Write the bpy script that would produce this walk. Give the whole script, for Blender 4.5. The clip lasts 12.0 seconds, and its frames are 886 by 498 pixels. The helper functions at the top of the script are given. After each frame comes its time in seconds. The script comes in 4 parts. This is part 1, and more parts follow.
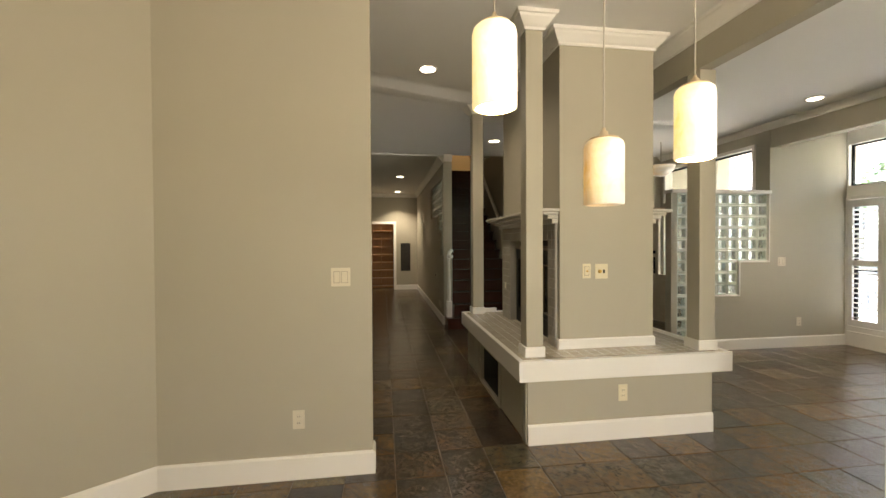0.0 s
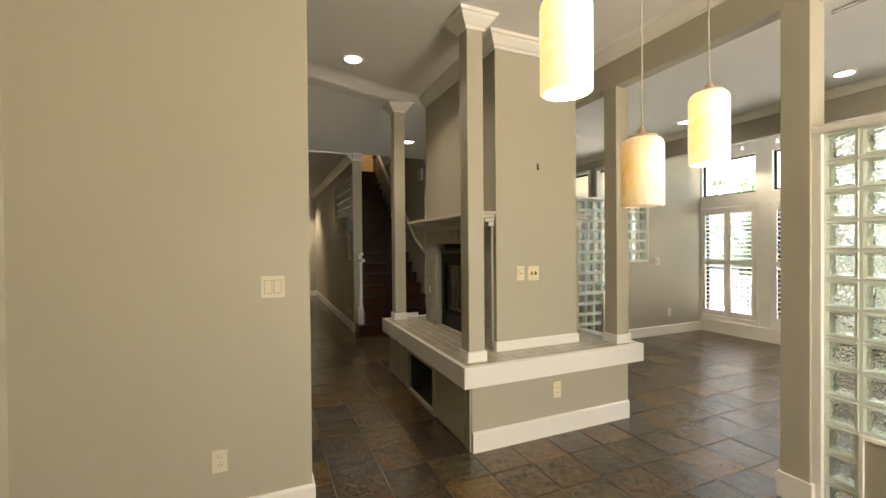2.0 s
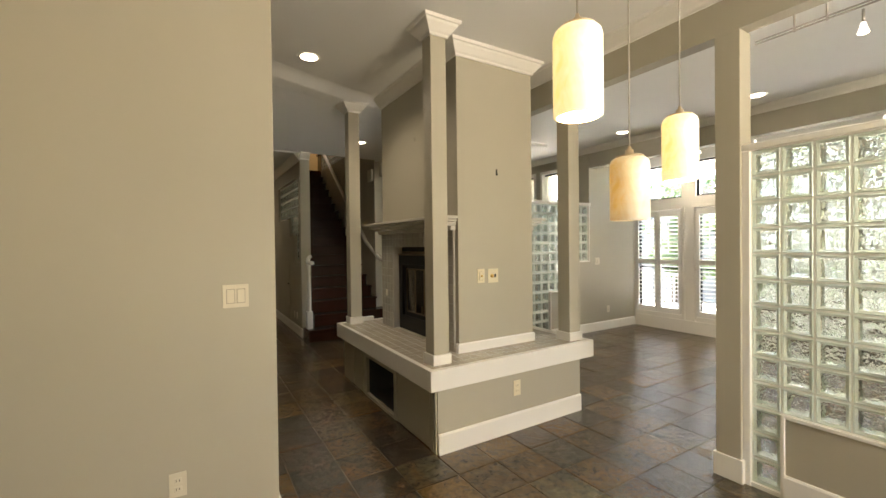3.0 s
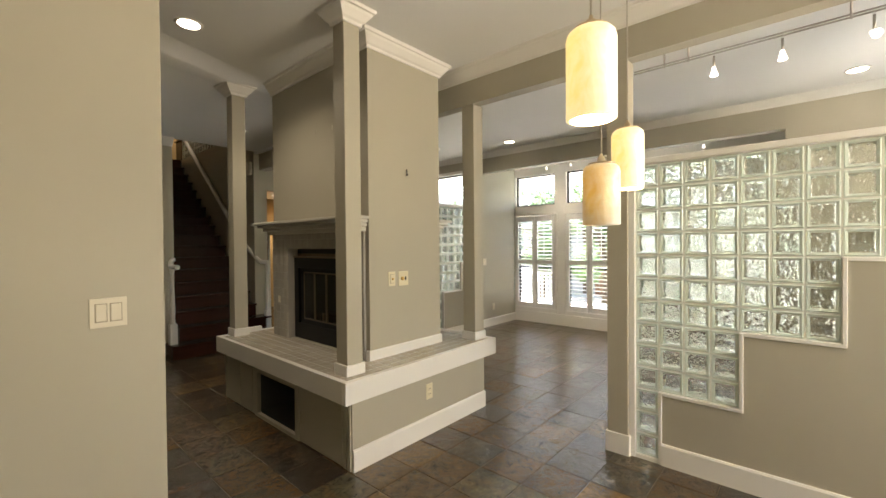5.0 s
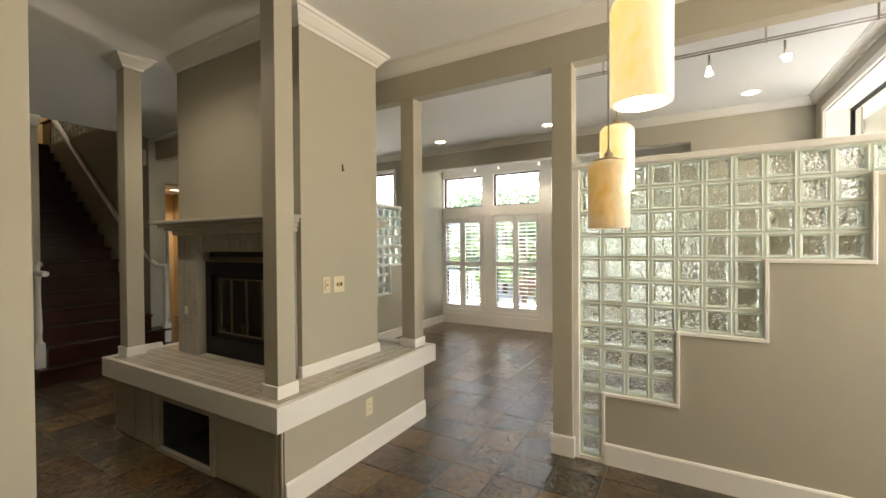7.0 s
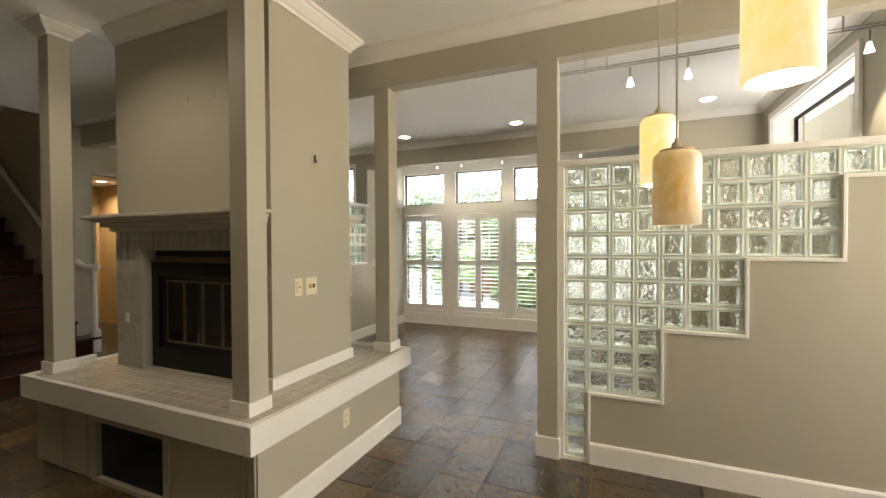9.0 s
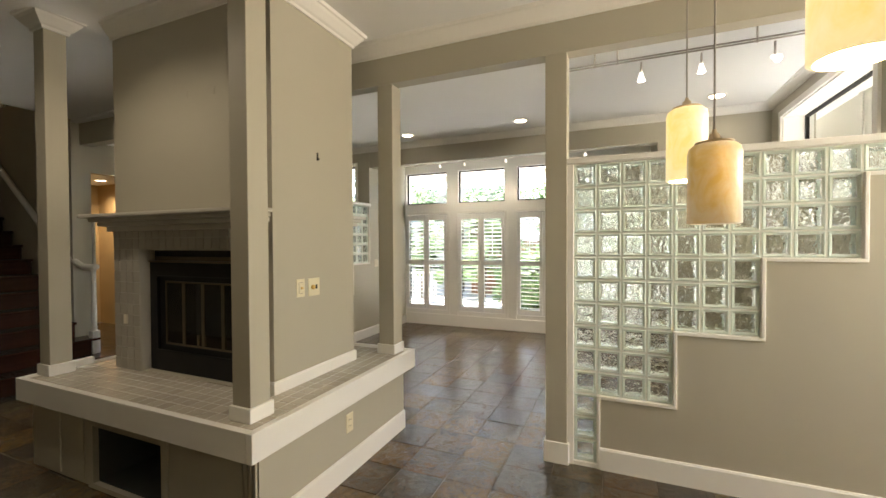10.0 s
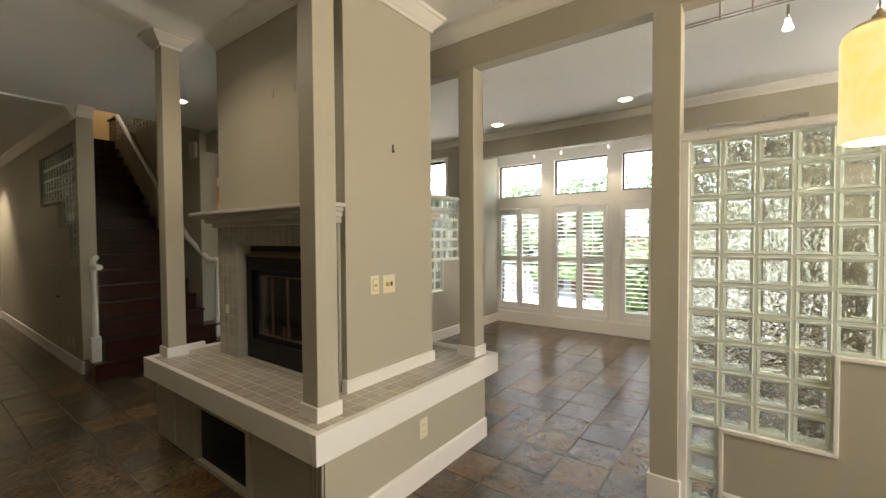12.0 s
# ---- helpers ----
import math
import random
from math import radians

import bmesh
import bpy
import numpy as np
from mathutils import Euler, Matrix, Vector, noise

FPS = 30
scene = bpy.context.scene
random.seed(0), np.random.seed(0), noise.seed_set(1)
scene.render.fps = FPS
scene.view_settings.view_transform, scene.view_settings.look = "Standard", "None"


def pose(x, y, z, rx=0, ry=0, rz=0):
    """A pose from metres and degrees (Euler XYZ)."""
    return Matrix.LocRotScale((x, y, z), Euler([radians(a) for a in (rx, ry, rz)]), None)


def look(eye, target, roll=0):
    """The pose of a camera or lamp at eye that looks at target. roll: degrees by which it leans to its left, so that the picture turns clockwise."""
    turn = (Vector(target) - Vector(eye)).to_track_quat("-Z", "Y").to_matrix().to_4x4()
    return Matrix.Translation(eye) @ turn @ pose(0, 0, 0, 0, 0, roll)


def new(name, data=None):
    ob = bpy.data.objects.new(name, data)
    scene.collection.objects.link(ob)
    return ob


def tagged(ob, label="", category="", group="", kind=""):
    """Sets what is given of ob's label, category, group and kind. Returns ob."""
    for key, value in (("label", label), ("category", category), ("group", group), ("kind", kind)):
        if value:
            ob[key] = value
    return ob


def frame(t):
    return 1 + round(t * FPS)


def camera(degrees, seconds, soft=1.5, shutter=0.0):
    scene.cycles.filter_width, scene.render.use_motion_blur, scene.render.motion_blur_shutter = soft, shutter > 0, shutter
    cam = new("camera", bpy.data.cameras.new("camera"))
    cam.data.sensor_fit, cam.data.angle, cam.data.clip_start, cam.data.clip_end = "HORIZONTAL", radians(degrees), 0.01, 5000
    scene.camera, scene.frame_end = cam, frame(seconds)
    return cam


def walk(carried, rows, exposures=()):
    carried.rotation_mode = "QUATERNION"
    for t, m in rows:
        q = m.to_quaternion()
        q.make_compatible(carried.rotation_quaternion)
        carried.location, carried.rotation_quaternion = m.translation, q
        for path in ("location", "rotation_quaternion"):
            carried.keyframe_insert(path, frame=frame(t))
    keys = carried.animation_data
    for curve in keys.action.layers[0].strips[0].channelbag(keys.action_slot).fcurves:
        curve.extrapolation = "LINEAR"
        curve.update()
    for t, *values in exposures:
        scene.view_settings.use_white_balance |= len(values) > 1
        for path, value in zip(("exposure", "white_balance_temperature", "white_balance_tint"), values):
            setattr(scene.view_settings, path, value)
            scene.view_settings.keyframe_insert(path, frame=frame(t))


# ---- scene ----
cam = camera(94.2, 12.0)
PATH = [
    (0, (0.014, -0.084, 1.437), (0.301, 1.895, 1.407), -0.3),
    (0.5, (-0.06, 0.026, 1.436), (0.389, 1.975, 1.412), -0.5),
    (1, (-0.132, 0.108, 1.435), (0.449, 2.022, 1.415), -0.6),
    (1.5, (-0.197, 0.141, 1.436), (0.475, 2.024, 1.418), -0.6),
    (2, (-0.279, 0.169, 1.442), (0.512, 2.006, 1.422), -0.5),
    (2.5, (-0.364, 0.188, 1.454), (0.564, 1.96, 1.437), -0.6),
    (3, (-0.427, 0.226, 1.475), (0.612, 1.934, 1.451), -0.7),
    (4.8, (-0.574, 0.437, 1.473), (0.886, 1.804, 1.454), -0.6),
    (5, (-0.576, 0.478, 1.484), (0.919, 1.806, 1.459), -0.5),
    (5.5, (-0.552, 0.555, 1.481), (1.014, 1.799, 1.457), -0.5),
    (6, (-0.533, 0.616, 1.484), (1.09, 1.784, 1.459), -0.5),
    (6.5, (-0.521, 0.672, 1.497), (1.151, 1.77, 1.472), -0.5),
    (7, (-0.528, 0.75, 1.495), (1.2, 1.756, 1.472), -0.4),
    (7.5, (-0.527, 0.82, 1.496), (1.259, 1.72, 1.473), -0.4),
    (7.7, (-0.522, 0.847, 1.496), (1.283, 1.709, 1.474), -0.4),
    (9.5, (-0.487, 1.082, 1.495), (1.354, 1.861, 1.463), -0.3),
    (10, (-0.449, 1.097, 1.497), (1.391, 1.881, 1.463), -0.3),
    (10.5, (-0.382, 1.096, 1.5), (1.447, 1.905, 1.461), -0.4),
    (11, (-0.312, 1.097, 1.504), (1.46, 2.023, 1.458), -0.4),
    (11.5, (-0.238, 1.098, 1.505), (1.457, 2.158, 1.453), -0.4),
    (12, (-0.176, 1.099, 1.498), (1.424, 2.297, 1.443), -0.4),
]
walk(cam, [(t, look(eye, target, roll)) for t, eye, target, roll in PATH], [(0.0, 4.00, 6850.0, 12.0), (0.7, 4.10, 6850.0, 12.0), (3.0, 4.07, 6800.0, 12.0), (7.0, 3.88, 6600.0, 12.0), (12.0, 3.92, 6600.0, 12.0)])

# ---- light ----
world = bpy.data.worlds.new("sky")
scene.world = world
world.use_nodes = True
sky = world.node_tree.nodes.new("ShaderNodeTexSky")
sky.sky_type, sky.sun_disc = "NISHITA", False
sky.sun_elevation, sky.sun_rotation = radians(48), radians(60)
world.node_tree.links.new(sky.outputs[0], world.node_tree.nodes["Background"].inputs[0])
world.node_tree.nodes["Background"].inputs[1].default_value = 0.125
sun = new("sun", bpy.data.lights.new("sun", "SUN"))
sun.data.energy, sun.data.angle, sun.data.color = 4.6, radians(0.5), (1.0, 0.95, 0.88)
sun.matrix_world = look((12, 6, 12), (6.8, 3.0, 0))


def spot(name, eye, target, power, degrees=110, color=(1.0, 0.82, 0.6), size=0.04):
    lamp = new(name, bpy.data.lights.new(name, "SPOT"))
    lamp.data.energy, lamp.data.spot_size, lamp.data.spot_blend = power, radians(degrees), 0.7
    lamp.data.color, lamp.data.shadow_soft_size = color, size
    lamp.matrix_world = look(eye, target)
    return lamp


WARM = (1.0, 0.86, 0.66)

# area lamp in an unseen window, added behind the walker to brighten the room
back = new("window_light", bpy.data.lights.new("window_light", "AREA"))
back.data.shape, back.data.size, back.data.size_y = "RECTANGLE", 1.4, 1.6
back.data.energy, back.data.color = 9.6, (1.0, 0.845, 0.595)
back.matrix_world = look((1.58, -2.60, 1.75), (1.1, 4.0, 4.2))

# daylight in the last window of the living room, behind the glass block screen
day = new("window_light", bpy.data.lights.new("window_light", "AREA"))
day.data.shape, day.data.size, day.data.size_y = "RECTANGLE", 0.78, 1.65
day.data.energy, day.data.color = 0.28, (1.0, 0.97, 0.92)
day.matrix_world = look((6.535, 1.18, 1.14), (2.0, 1.18, 4.4))


def sill_light(x, y, z, sx, sy, lean, power):
    """Daylight thrown up from the bright ground outside, standing in a window's opening above its sill."""
    lamp = new("window_light", bpy.data.lights.new("window_light", "AREA"))
    lamp.data.shape, lamp.data.size, lamp.data.size_y = "RECTANGLE", sx, sy
    lamp.data.energy, lamp.data.color = power, (1.0, 0.98, 0.93)
    lamp.matrix_world = pose(x, y, z, 180 + lean[0], lean[1], 0)
    return lamp


# high side window, then the three transoms
sill_light(3.98, -0.55, 1.80, 1.6, 0.16, (8, 0), 1.25)
for y in (4.32, 3.28, 2.23):
    sill_light(6.47, y, 2.215, 0.12, 0.74, (0, 4), 0.3)

# ---- materials ----


def mat(name, color, rough=0.5, metal=0.0, spec=0.5):
    m = bpy.data.materials.new(name)
    m.use_nodes = True
    b = m.node_tree.nodes["Principled BSDF"]
    b.inputs["Base Color"].default_value = (*color, 1)
    b.inputs["Roughness"].default_value = rough
    b.inputs["Metallic"].default_value = metal
    b.inputs["Specular IOR Level"].default_value = spec
    return m


def node(m, kind, **values):
    n = m.node_tree.nodes.new(kind)
    for key, value in values.items():
        n.inputs[key].default_value = value
    return n


def link(m, a, b):
    m.node_tree.links.new(a, b)


def bsdf(m):
    return m.node_tree.nodes["Principled BSDF"]


def grain(m, scale, color_a, color_b, bump=0.05, bump_scale=None, distance=0.002, stretch=(1, 1, 1), detail=6):
    """Two scales of colour variation and a fine relief, in object space metres."""
    tc = node(m, "ShaderNodeTexCoord")
    mp = node(m, "ShaderNodeMapping")
    mp.inputs["Scale"].default_value = stretch
    link(m, tc.outputs["Object"], mp.inputs["Vector"])
    n1 = node(m, "ShaderNodeTexNoise", Scale=scale, Detail=detail, Roughness=0.6)
    link(m, mp.outputs[0], n1.inputs["Vector"])
    ramp = m.node_tree.nodes.new("ShaderNodeMix")
    ramp.data_type = "RGBA"
    ramp.inputs["A"].default_value = (*color_a, 1)
    ramp.inputs["B"].default_value = (*color_b, 1)
    link(m, n1.outputs["Fac"], ramp.inputs["Factor"])
    link(m, ramp.outputs["Result"], bsdf(m).inputs["Base Color"])
    n2 = node(m, "ShaderNodeTexNoise", Scale=bump_scale or scale * 12, Detail=4.0)
    link(m, mp.outputs[0], n2.inputs["Vector"])
    bp = node(m, "ShaderNodeBump", Strength=bump, Distance=distance)
    link(m, n2.outputs["Fac"], bp.inputs["Height"])
    link(m, bp.outputs[0], bsdf(m).inputs["Normal"])
    return m


def shade(c, k):
    return tuple(min(1, v * k) for v in c)


WALL = (0.425, 0.395, 0.312)
M_wall = grain(mat("wall_paint", WALL, 0.55), 1.3, shade(WALL, 0.96), shade(WALL, 1.04), 0.22, 190, 0.0012)
M_ceil = grain(mat("ceiling_paint", (0.85, 0.85, 0.83), 0.8), 1.1, (0.83, 0.83, 0.81), (0.87, 0.87, 0.85), 0.3, 120, 0.0015)
M_trim = grain(mat("white_trim_paint", (0.80, 0.78, 0.73), 0.35), 2.5, (0.78, 0.76, 0.71), (0.82, 0.80, 0.75), 0.06, 60, 0.001)
M_shutter = grain(mat("white_shutter_paint", (0.82, 0.81, 0.78), 0.4), 3, (0.80, 0.79, 0.76), (0.84, 0.83, 0.80), 0.05, 60, 0.001)
M_mantel = grain(mat("mantel_paint", (0.50, 0.48, 0.42), 0.3), 2, (0.48, 0.46, 0.40), (0.52, 0.50, 0.44), 0.05, 80, 0.001)
M_plate = mat("ivory_plastic", (0.72, 0.66, 0.48), 0.35)
M_platew = mat("white_plastic", (0.66, 0.61, 0.49), 0.3)
M_grille = mat("grey_grille_metal", (0.09, 0.085, 0.08), 0.5)
M_dark = mat("dark_slot", (0.02, 0.018, 0.015), 0.6)
M_black = grain(mat("black_metal", (0.010, 0.010, 0.010), 0.5, 0.0, 0.25), 8, (0.008, 0.008, 0.008), (0.013, 0.012, 0.012), 0.1, 200, 0.0006)
M_brass = mat("aged_brass", (0.22, 0.17, 0.11), 0.38, 1.0)
M_cap = mat("satin_brass", (0.62, 0.50, 0.34), 0.35, 0.6)
M_knob = mat("polished_brass", (0.62, 0.42, 0.13), 0.3, 0.5)
# darker beige that paints the shade round switch rockers
M_gap_shade = mat("beige_gap_shade", (0.34, 0.30, 0.22), 0.6)
M_nickel = grain(mat("brushed_nickel", (0.45, 0.42, 0.38), 0.3, 1.0), 20, (0.42, 0.39, 0.35), (0.48, 0.45, 0.41), 0.05, 300, 0.0004)
M_cord = mat("clear_grey_cord", (0.5, 0.47, 0.42), 0.4)
M_stair = grain(mat("dark_cherry_wood", (0.03, 0.010, 0.007), 0.25), 5, (0.026, 0.008, 0.0055), (0.056, 0.016, 0.009), 0.1, 60, 0.001, (0.4, 6, 6))
M_shelfwood = grain(mat("honey_shelf_wood", (0.36, 0.17, 0.06), 0.45), 6, (0.30, 0.13, 0.045), (0.42, 0.21, 0.08), 0.08, 60, 0.001, (6, 6, 0.6))
M_orange = grain(mat("ochre_wall_paint", (0.50, 0.34, 0.15), 0.7), 2, (0.48, 0.32, 0.14), (0.52, 0.36, 0.16), 0.1, 150, 0.001)
M_doorwood = grain(mat("painted_door_wood", (0.58, 0.48, 0.36), 0.4), 5, (0.53, 0.43, 0.31), (0.62, 0.53, 0.40), 0.08, 60, 0.001, (5, 5, 0.6))
M_grout = grain(mat("floor_grout", (0.15, 0.125, 0.095), 0.8), 14, (0.12, 0.10, 0.075), (0.18, 0.15, 0.115), 0.3, 200, 0.001)
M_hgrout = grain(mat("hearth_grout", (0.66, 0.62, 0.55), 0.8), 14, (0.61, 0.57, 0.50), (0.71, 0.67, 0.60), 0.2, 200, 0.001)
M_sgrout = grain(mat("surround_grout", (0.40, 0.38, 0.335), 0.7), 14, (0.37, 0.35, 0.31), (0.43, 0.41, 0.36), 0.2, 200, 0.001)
M_foam = mat("firebox_brick", (0.05, 0.045, 0.04), 0.9)
M_fence = grain(mat("cedar_fence", (0.22, 0.12, 0.07), 0.8), 6, (0.17, 0.09, 0.05), (0.28, 0.16, 0.09), 0.3, 60, 0.002, (6, 6, 0.6))
M_ground = grain(mat("garden_ground", (0.45, 0.43, 0.39), 0.9), 1.5, (0.36, 0.35, 0.31), (0.54, 0.52, 0.47), 0.4, 40, 0.01)
M_siding = grain(mat("grey_siding", (0.40, 0.42, 0.43), 0.7), 3, (0.37, 0.39, 0.40), (0.43, 0.45, 0.46), 0.1, 60, 0.002)
M_bark = grain(mat("bark", (0.12, 0.09, 0.06), 0.9), 9, (0.08, 0.06, 0.04), (0.17, 0.13, 0.09), 0.5, 40, 0.01)


def glow(name, color, strength):
    m = bpy.data.materials.new(name)
    m.use_nodes = True
    b = bsdf(m)
    b.inputs["Base Color"].default_value = (*color, 1)
    b.inputs["Emission Color"].default_value = (*color, 1)
    b.inputs["Emission Strength"].default_value = strength
    return m


M_bulb = glow("lamp_lens", (1.0, 0.86, 0.66), 1.2)
M_bulbw = glow("spot_lens", (1.0, 0.9, 0.75), 1.6)


def slate():
    """Riven slate: each tile its own hue, with cloudy rust and charcoal patches and a cleft relief."""
    m = mat("slate_tile", (0.1, 0.07, 0.05), 0.35, 0.0, 0.8)
    tc = node(m, "ShaderNodeTexCoord")
    info = node(m, "ShaderNodeObjectInfo")
    geo = node(m, "ShaderNodeNewGeometry")
    add = m.node_tree.nodes.new("ShaderNodeMath")
    add.operation = "ADD"
    link(m, info.outputs["Random"], add.inputs[0])
    link(m, geo.outputs["Random Per Island"], add.inputs[1])
    frac = m.node_tree.nodes.new("ShaderNodeMath")
    frac.operation = "FRACT"
    link(m, add.outputs[0], frac.inputs[0])
    big = node(m, "ShaderNodeCombineXYZ")
    mul = m.node_tree.nodes.new("ShaderNodeMath")
    mul.operation = "MULTIPLY"
    mul.inputs[1].default_value = 37.0
    link(m, frac.outputs[0], mul.inputs[0])
    link(m, mul.outputs[0], big.inputs["Z"])
    shift = m.node_tree.nodes.new("ShaderNodeVectorMath")
    shift.operation = "ADD"
    link(m, geo.outputs["Position"], shift.inputs[0])
    link(m, big.outputs[0], shift.inputs[1])
    ramp = m.node_tree.nodes.new("ShaderNodeValToRGB")
    ramp.color_ramp.interpolation = "LINEAR"
    stops = [(0.0, (0.100, 0.066, 0.032)), (0.14, (0.034, 0.025, 0.016)), (0.28, (0.104, 0.064, 0.026)), (0.42, (0.046, 0.045, 0.036)),
             (0.55, (0.014, 0.0135, 0.013)), (0.68, (0.112, 0.094, 0.050)), (0.82, (0.027, 0.029, 0.027)), (1.0, (0.145, 0.090, 0.034))]
    for k, (p, c) in enumerate(stops):
        e = ramp.color_ramp.elements[k] if k < 2 else ramp.color_ramp.elements.new(p)
        e.position, e.color = p, (*c, 1)
    link(m, frac.outputs[0], ramp.inputs[0])
    n1 = node(m, "ShaderNodeTexNoise", Scale=5.5, Detail=8.0, Roughness=0.65, Distortion=0.9)
    link(m, shift.outputs[0], n1.inputs["Vector"])
    r1 = m.node_tree.nodes.new("ShaderNodeValToRGB")
    r1.color_ramp.elements[0].position, r1.color_ramp.elements[0].color = 0.40, (0, 0, 0, 1)
    r1.color_ramp.elements[1].position, r1.color_ramp.elements[1].color = 0.85, (0.8, 0.8, 0.8, 1)
    link(m, n1.outputs["Fac"], r1.inputs[0])
    mixa = m.node_tree.nodes.new("ShaderNodeMix")
    mixa.data_type = "RGBA"
    mixa.inputs["B"].default_value = (0.105, 0.050, 0.017, 1)
    link(m, r1.outputs[0], mixa.inputs["Factor"])
    link(m, ramp.outputs[0], mixa.inputs["A"])
    n3 = node(m, "ShaderNodeTexNoise", Scale=3.1, Detail=6.0, Roughness=0.6, Distortion=1.5)
    link(m, shift.outputs[0], n3.inputs["Vector"])
    r3 = m.node_tree.nodes.new("ShaderNodeValToRGB")
    r3.color_ramp.elements[0].position, r3.color_ramp.elements[0].color = 0.50, (0, 0, 0, 1)
    r3.color_ramp.elements[1].position, r3.color_ramp.elements[1].color = 0.82, (0.75, 0.75, 0.75, 1)
    link(m, n3.outputs["Fac"], r3.inputs[0])
    mixb = m.node_tree.nodes.new("ShaderNodeMix")
    mixb.data_type = "RGBA"
    mixb.inputs["B"].default_value = (0.016, 0.016, 0.0155, 1)
    link(m, r3.outputs[0], mixb.inputs["Factor"])
    link(m, mixa.outputs["Result"], mixb.inputs["A"])
    # fine mottling along the cleft
    fine = node(m, "ShaderNodeTexNoise", Scale=26.0, Detail=9.0, Roughness=0.7, Distortion=1.2)
    link(m, shift.outputs[0], fine.inputs["Vector"])
    fr = m.node_tree.nodes.new("ShaderNodeMapRange")
    fr.inputs["From Min"].default_value, fr.inputs["From Max"].default_value = 0.3, 0.7
    fr.inputs["To Min"].default_value, fr.inputs["To Max"].default_value = 0.45, 1.85
    link(m, fine.outputs["Fac"], fr.inputs["Value"])
    mott = m.node_tree.nodes.new("ShaderNodeMix")
    mott.data_type, mott.blend_type = "RGBA", "MULTIPLY"
    mott.inputs["Factor"].default_value = 1.0
    link(m, mixb.outputs["Result"], mott.inputs["A"])
    link(m, fr.outputs[0], mott.inputs["B"])
    link(m, mott.outputs["Result"], bsdf(m).inputs["Base Color"])
    n2 = node(m, "ShaderNodeTexNoise", Scale=9.0, Detail=10.0, Roughness=0.66, Distortion=2.2)
    link(m, shift.outputs[0], n2.inputs["Vector"])
    bp = node(m, "ShaderNodeBump", Strength=0.58, Distance=0.008)
    link(m, n2.outputs["Fac"], bp.inputs["Height"])
    link(m, bp.outputs[0], bsdf(m).inputs["Normal"])
    rr = m.node_tree.nodes.new("ShaderNodeMapRange")
    rr.inputs["To Min"].default_value, rr.inputs["To Max"].default_value = 0.10, 0.25
    link(m, n1.outputs["Fac"], rr.inputs["Value"])
    link(m, rr.outputs[0], bsdf(m).inputs["Roughness"])
    return m


M_slate = slate()


def vary(m, a, b):
    """Each piece its own tone between a and b."""
    info = node(m, "ShaderNodeObjectInfo")
    mix = m.node_tree.nodes.new("ShaderNodeMix")
    mix.data_type = "RGBA"
    mix.inputs["A"].default_value, mix.inputs["B"].default_value = (*a, 1), (*b, 1)
    geo = node(m, "ShaderNodeNewGeometry")
    add = m.node_tree.nodes.new("ShaderNodeMath")
    add.operation = "ADD"
    link(m, info.outputs["Random"], add.inputs[0])
    link(m, geo.outputs["Random Per Island"], add.inputs[1])
    frac = m.node_tree.nodes.new("ShaderNodeMath")
    frac.operation = "FRACT"
    link(m, add.outputs[0], frac.inputs[0])
    link(m, frac.outputs[0], mix.inputs["Factor"])
    link(m, mix.outputs["Result"], bsdf(m).inputs["Base Color"])
    return m


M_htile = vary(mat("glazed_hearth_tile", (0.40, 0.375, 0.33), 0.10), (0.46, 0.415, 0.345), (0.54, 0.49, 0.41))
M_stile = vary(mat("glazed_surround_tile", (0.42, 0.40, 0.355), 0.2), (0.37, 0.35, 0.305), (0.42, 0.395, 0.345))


def glass(name, color, rough=0.0, wave=0.0, scale=30.0, ior=1.45):
    m = bpy.data.materials.new(name)
    m.use_nodes = True
    b = bsdf(m)
    b.inputs["Base Color"].default_value = (*color, 1)
    b.inputs["Roughness"].default_value = rough
    b.inputs["IOR"].default_value = ior
    b.inputs["Transmission Weight"].default_value = 1.0
    if wave:
        geo = node(m, "ShaderNodeNewGeometry")
        info = node(m, "ShaderNodeObjectInfo")
        sh = m.node_tree.nodes.new("ShaderNodeVectorMath")
        sh.operation = "ADD"
        link(m, geo.outputs["Position"], sh.inputs[0])
        link(m, info.outputs["Random"], sh.inputs[1])
        n = node(m, "ShaderNodeTexNoise", Scale=scale, Detail=1.0, Distortion=0.6)
        link(m, sh.outputs[0], n.inputs["Vector"])
        bp = node(m, "ShaderNodeBump", Strength=wave, Distance=0.02)
        link(m, n.outputs["Fac"], bp.inputs["Height"])
        link(m, bp.outputs[0], b.inputs["Normal"])
    return m


M_pane = glass("window_glass", (0.98, 1.0, 0.99), 0.0, ior=1.05)
M_wavy = glass("wavy_block_glass", (0.96, 0.985, 0.97), 0.02, 0.62, 30.0, 1.45)
M_fireglass = glass("smoked_fire_glass", (0.55, 0.53, 0.5), 0.05)


def rim():
    m = mat("block_rim_glass", (0.76, 0.85, 0.78), 0.12)
    b = bsdf(m)
    b.inputs["Transmission Weight"].default_value = 0.25
    b.inputs["IOR"].default_value = 1.3
    return m


M_rim = rim()
M_mortar = grain(mat("white_block_mortar", (0.70, 0.72, 0.66), 0.7), 9, (0.66, 0.68, 0.62), (0.74, 0.76, 0.70), 0.2, 150, 0.001)


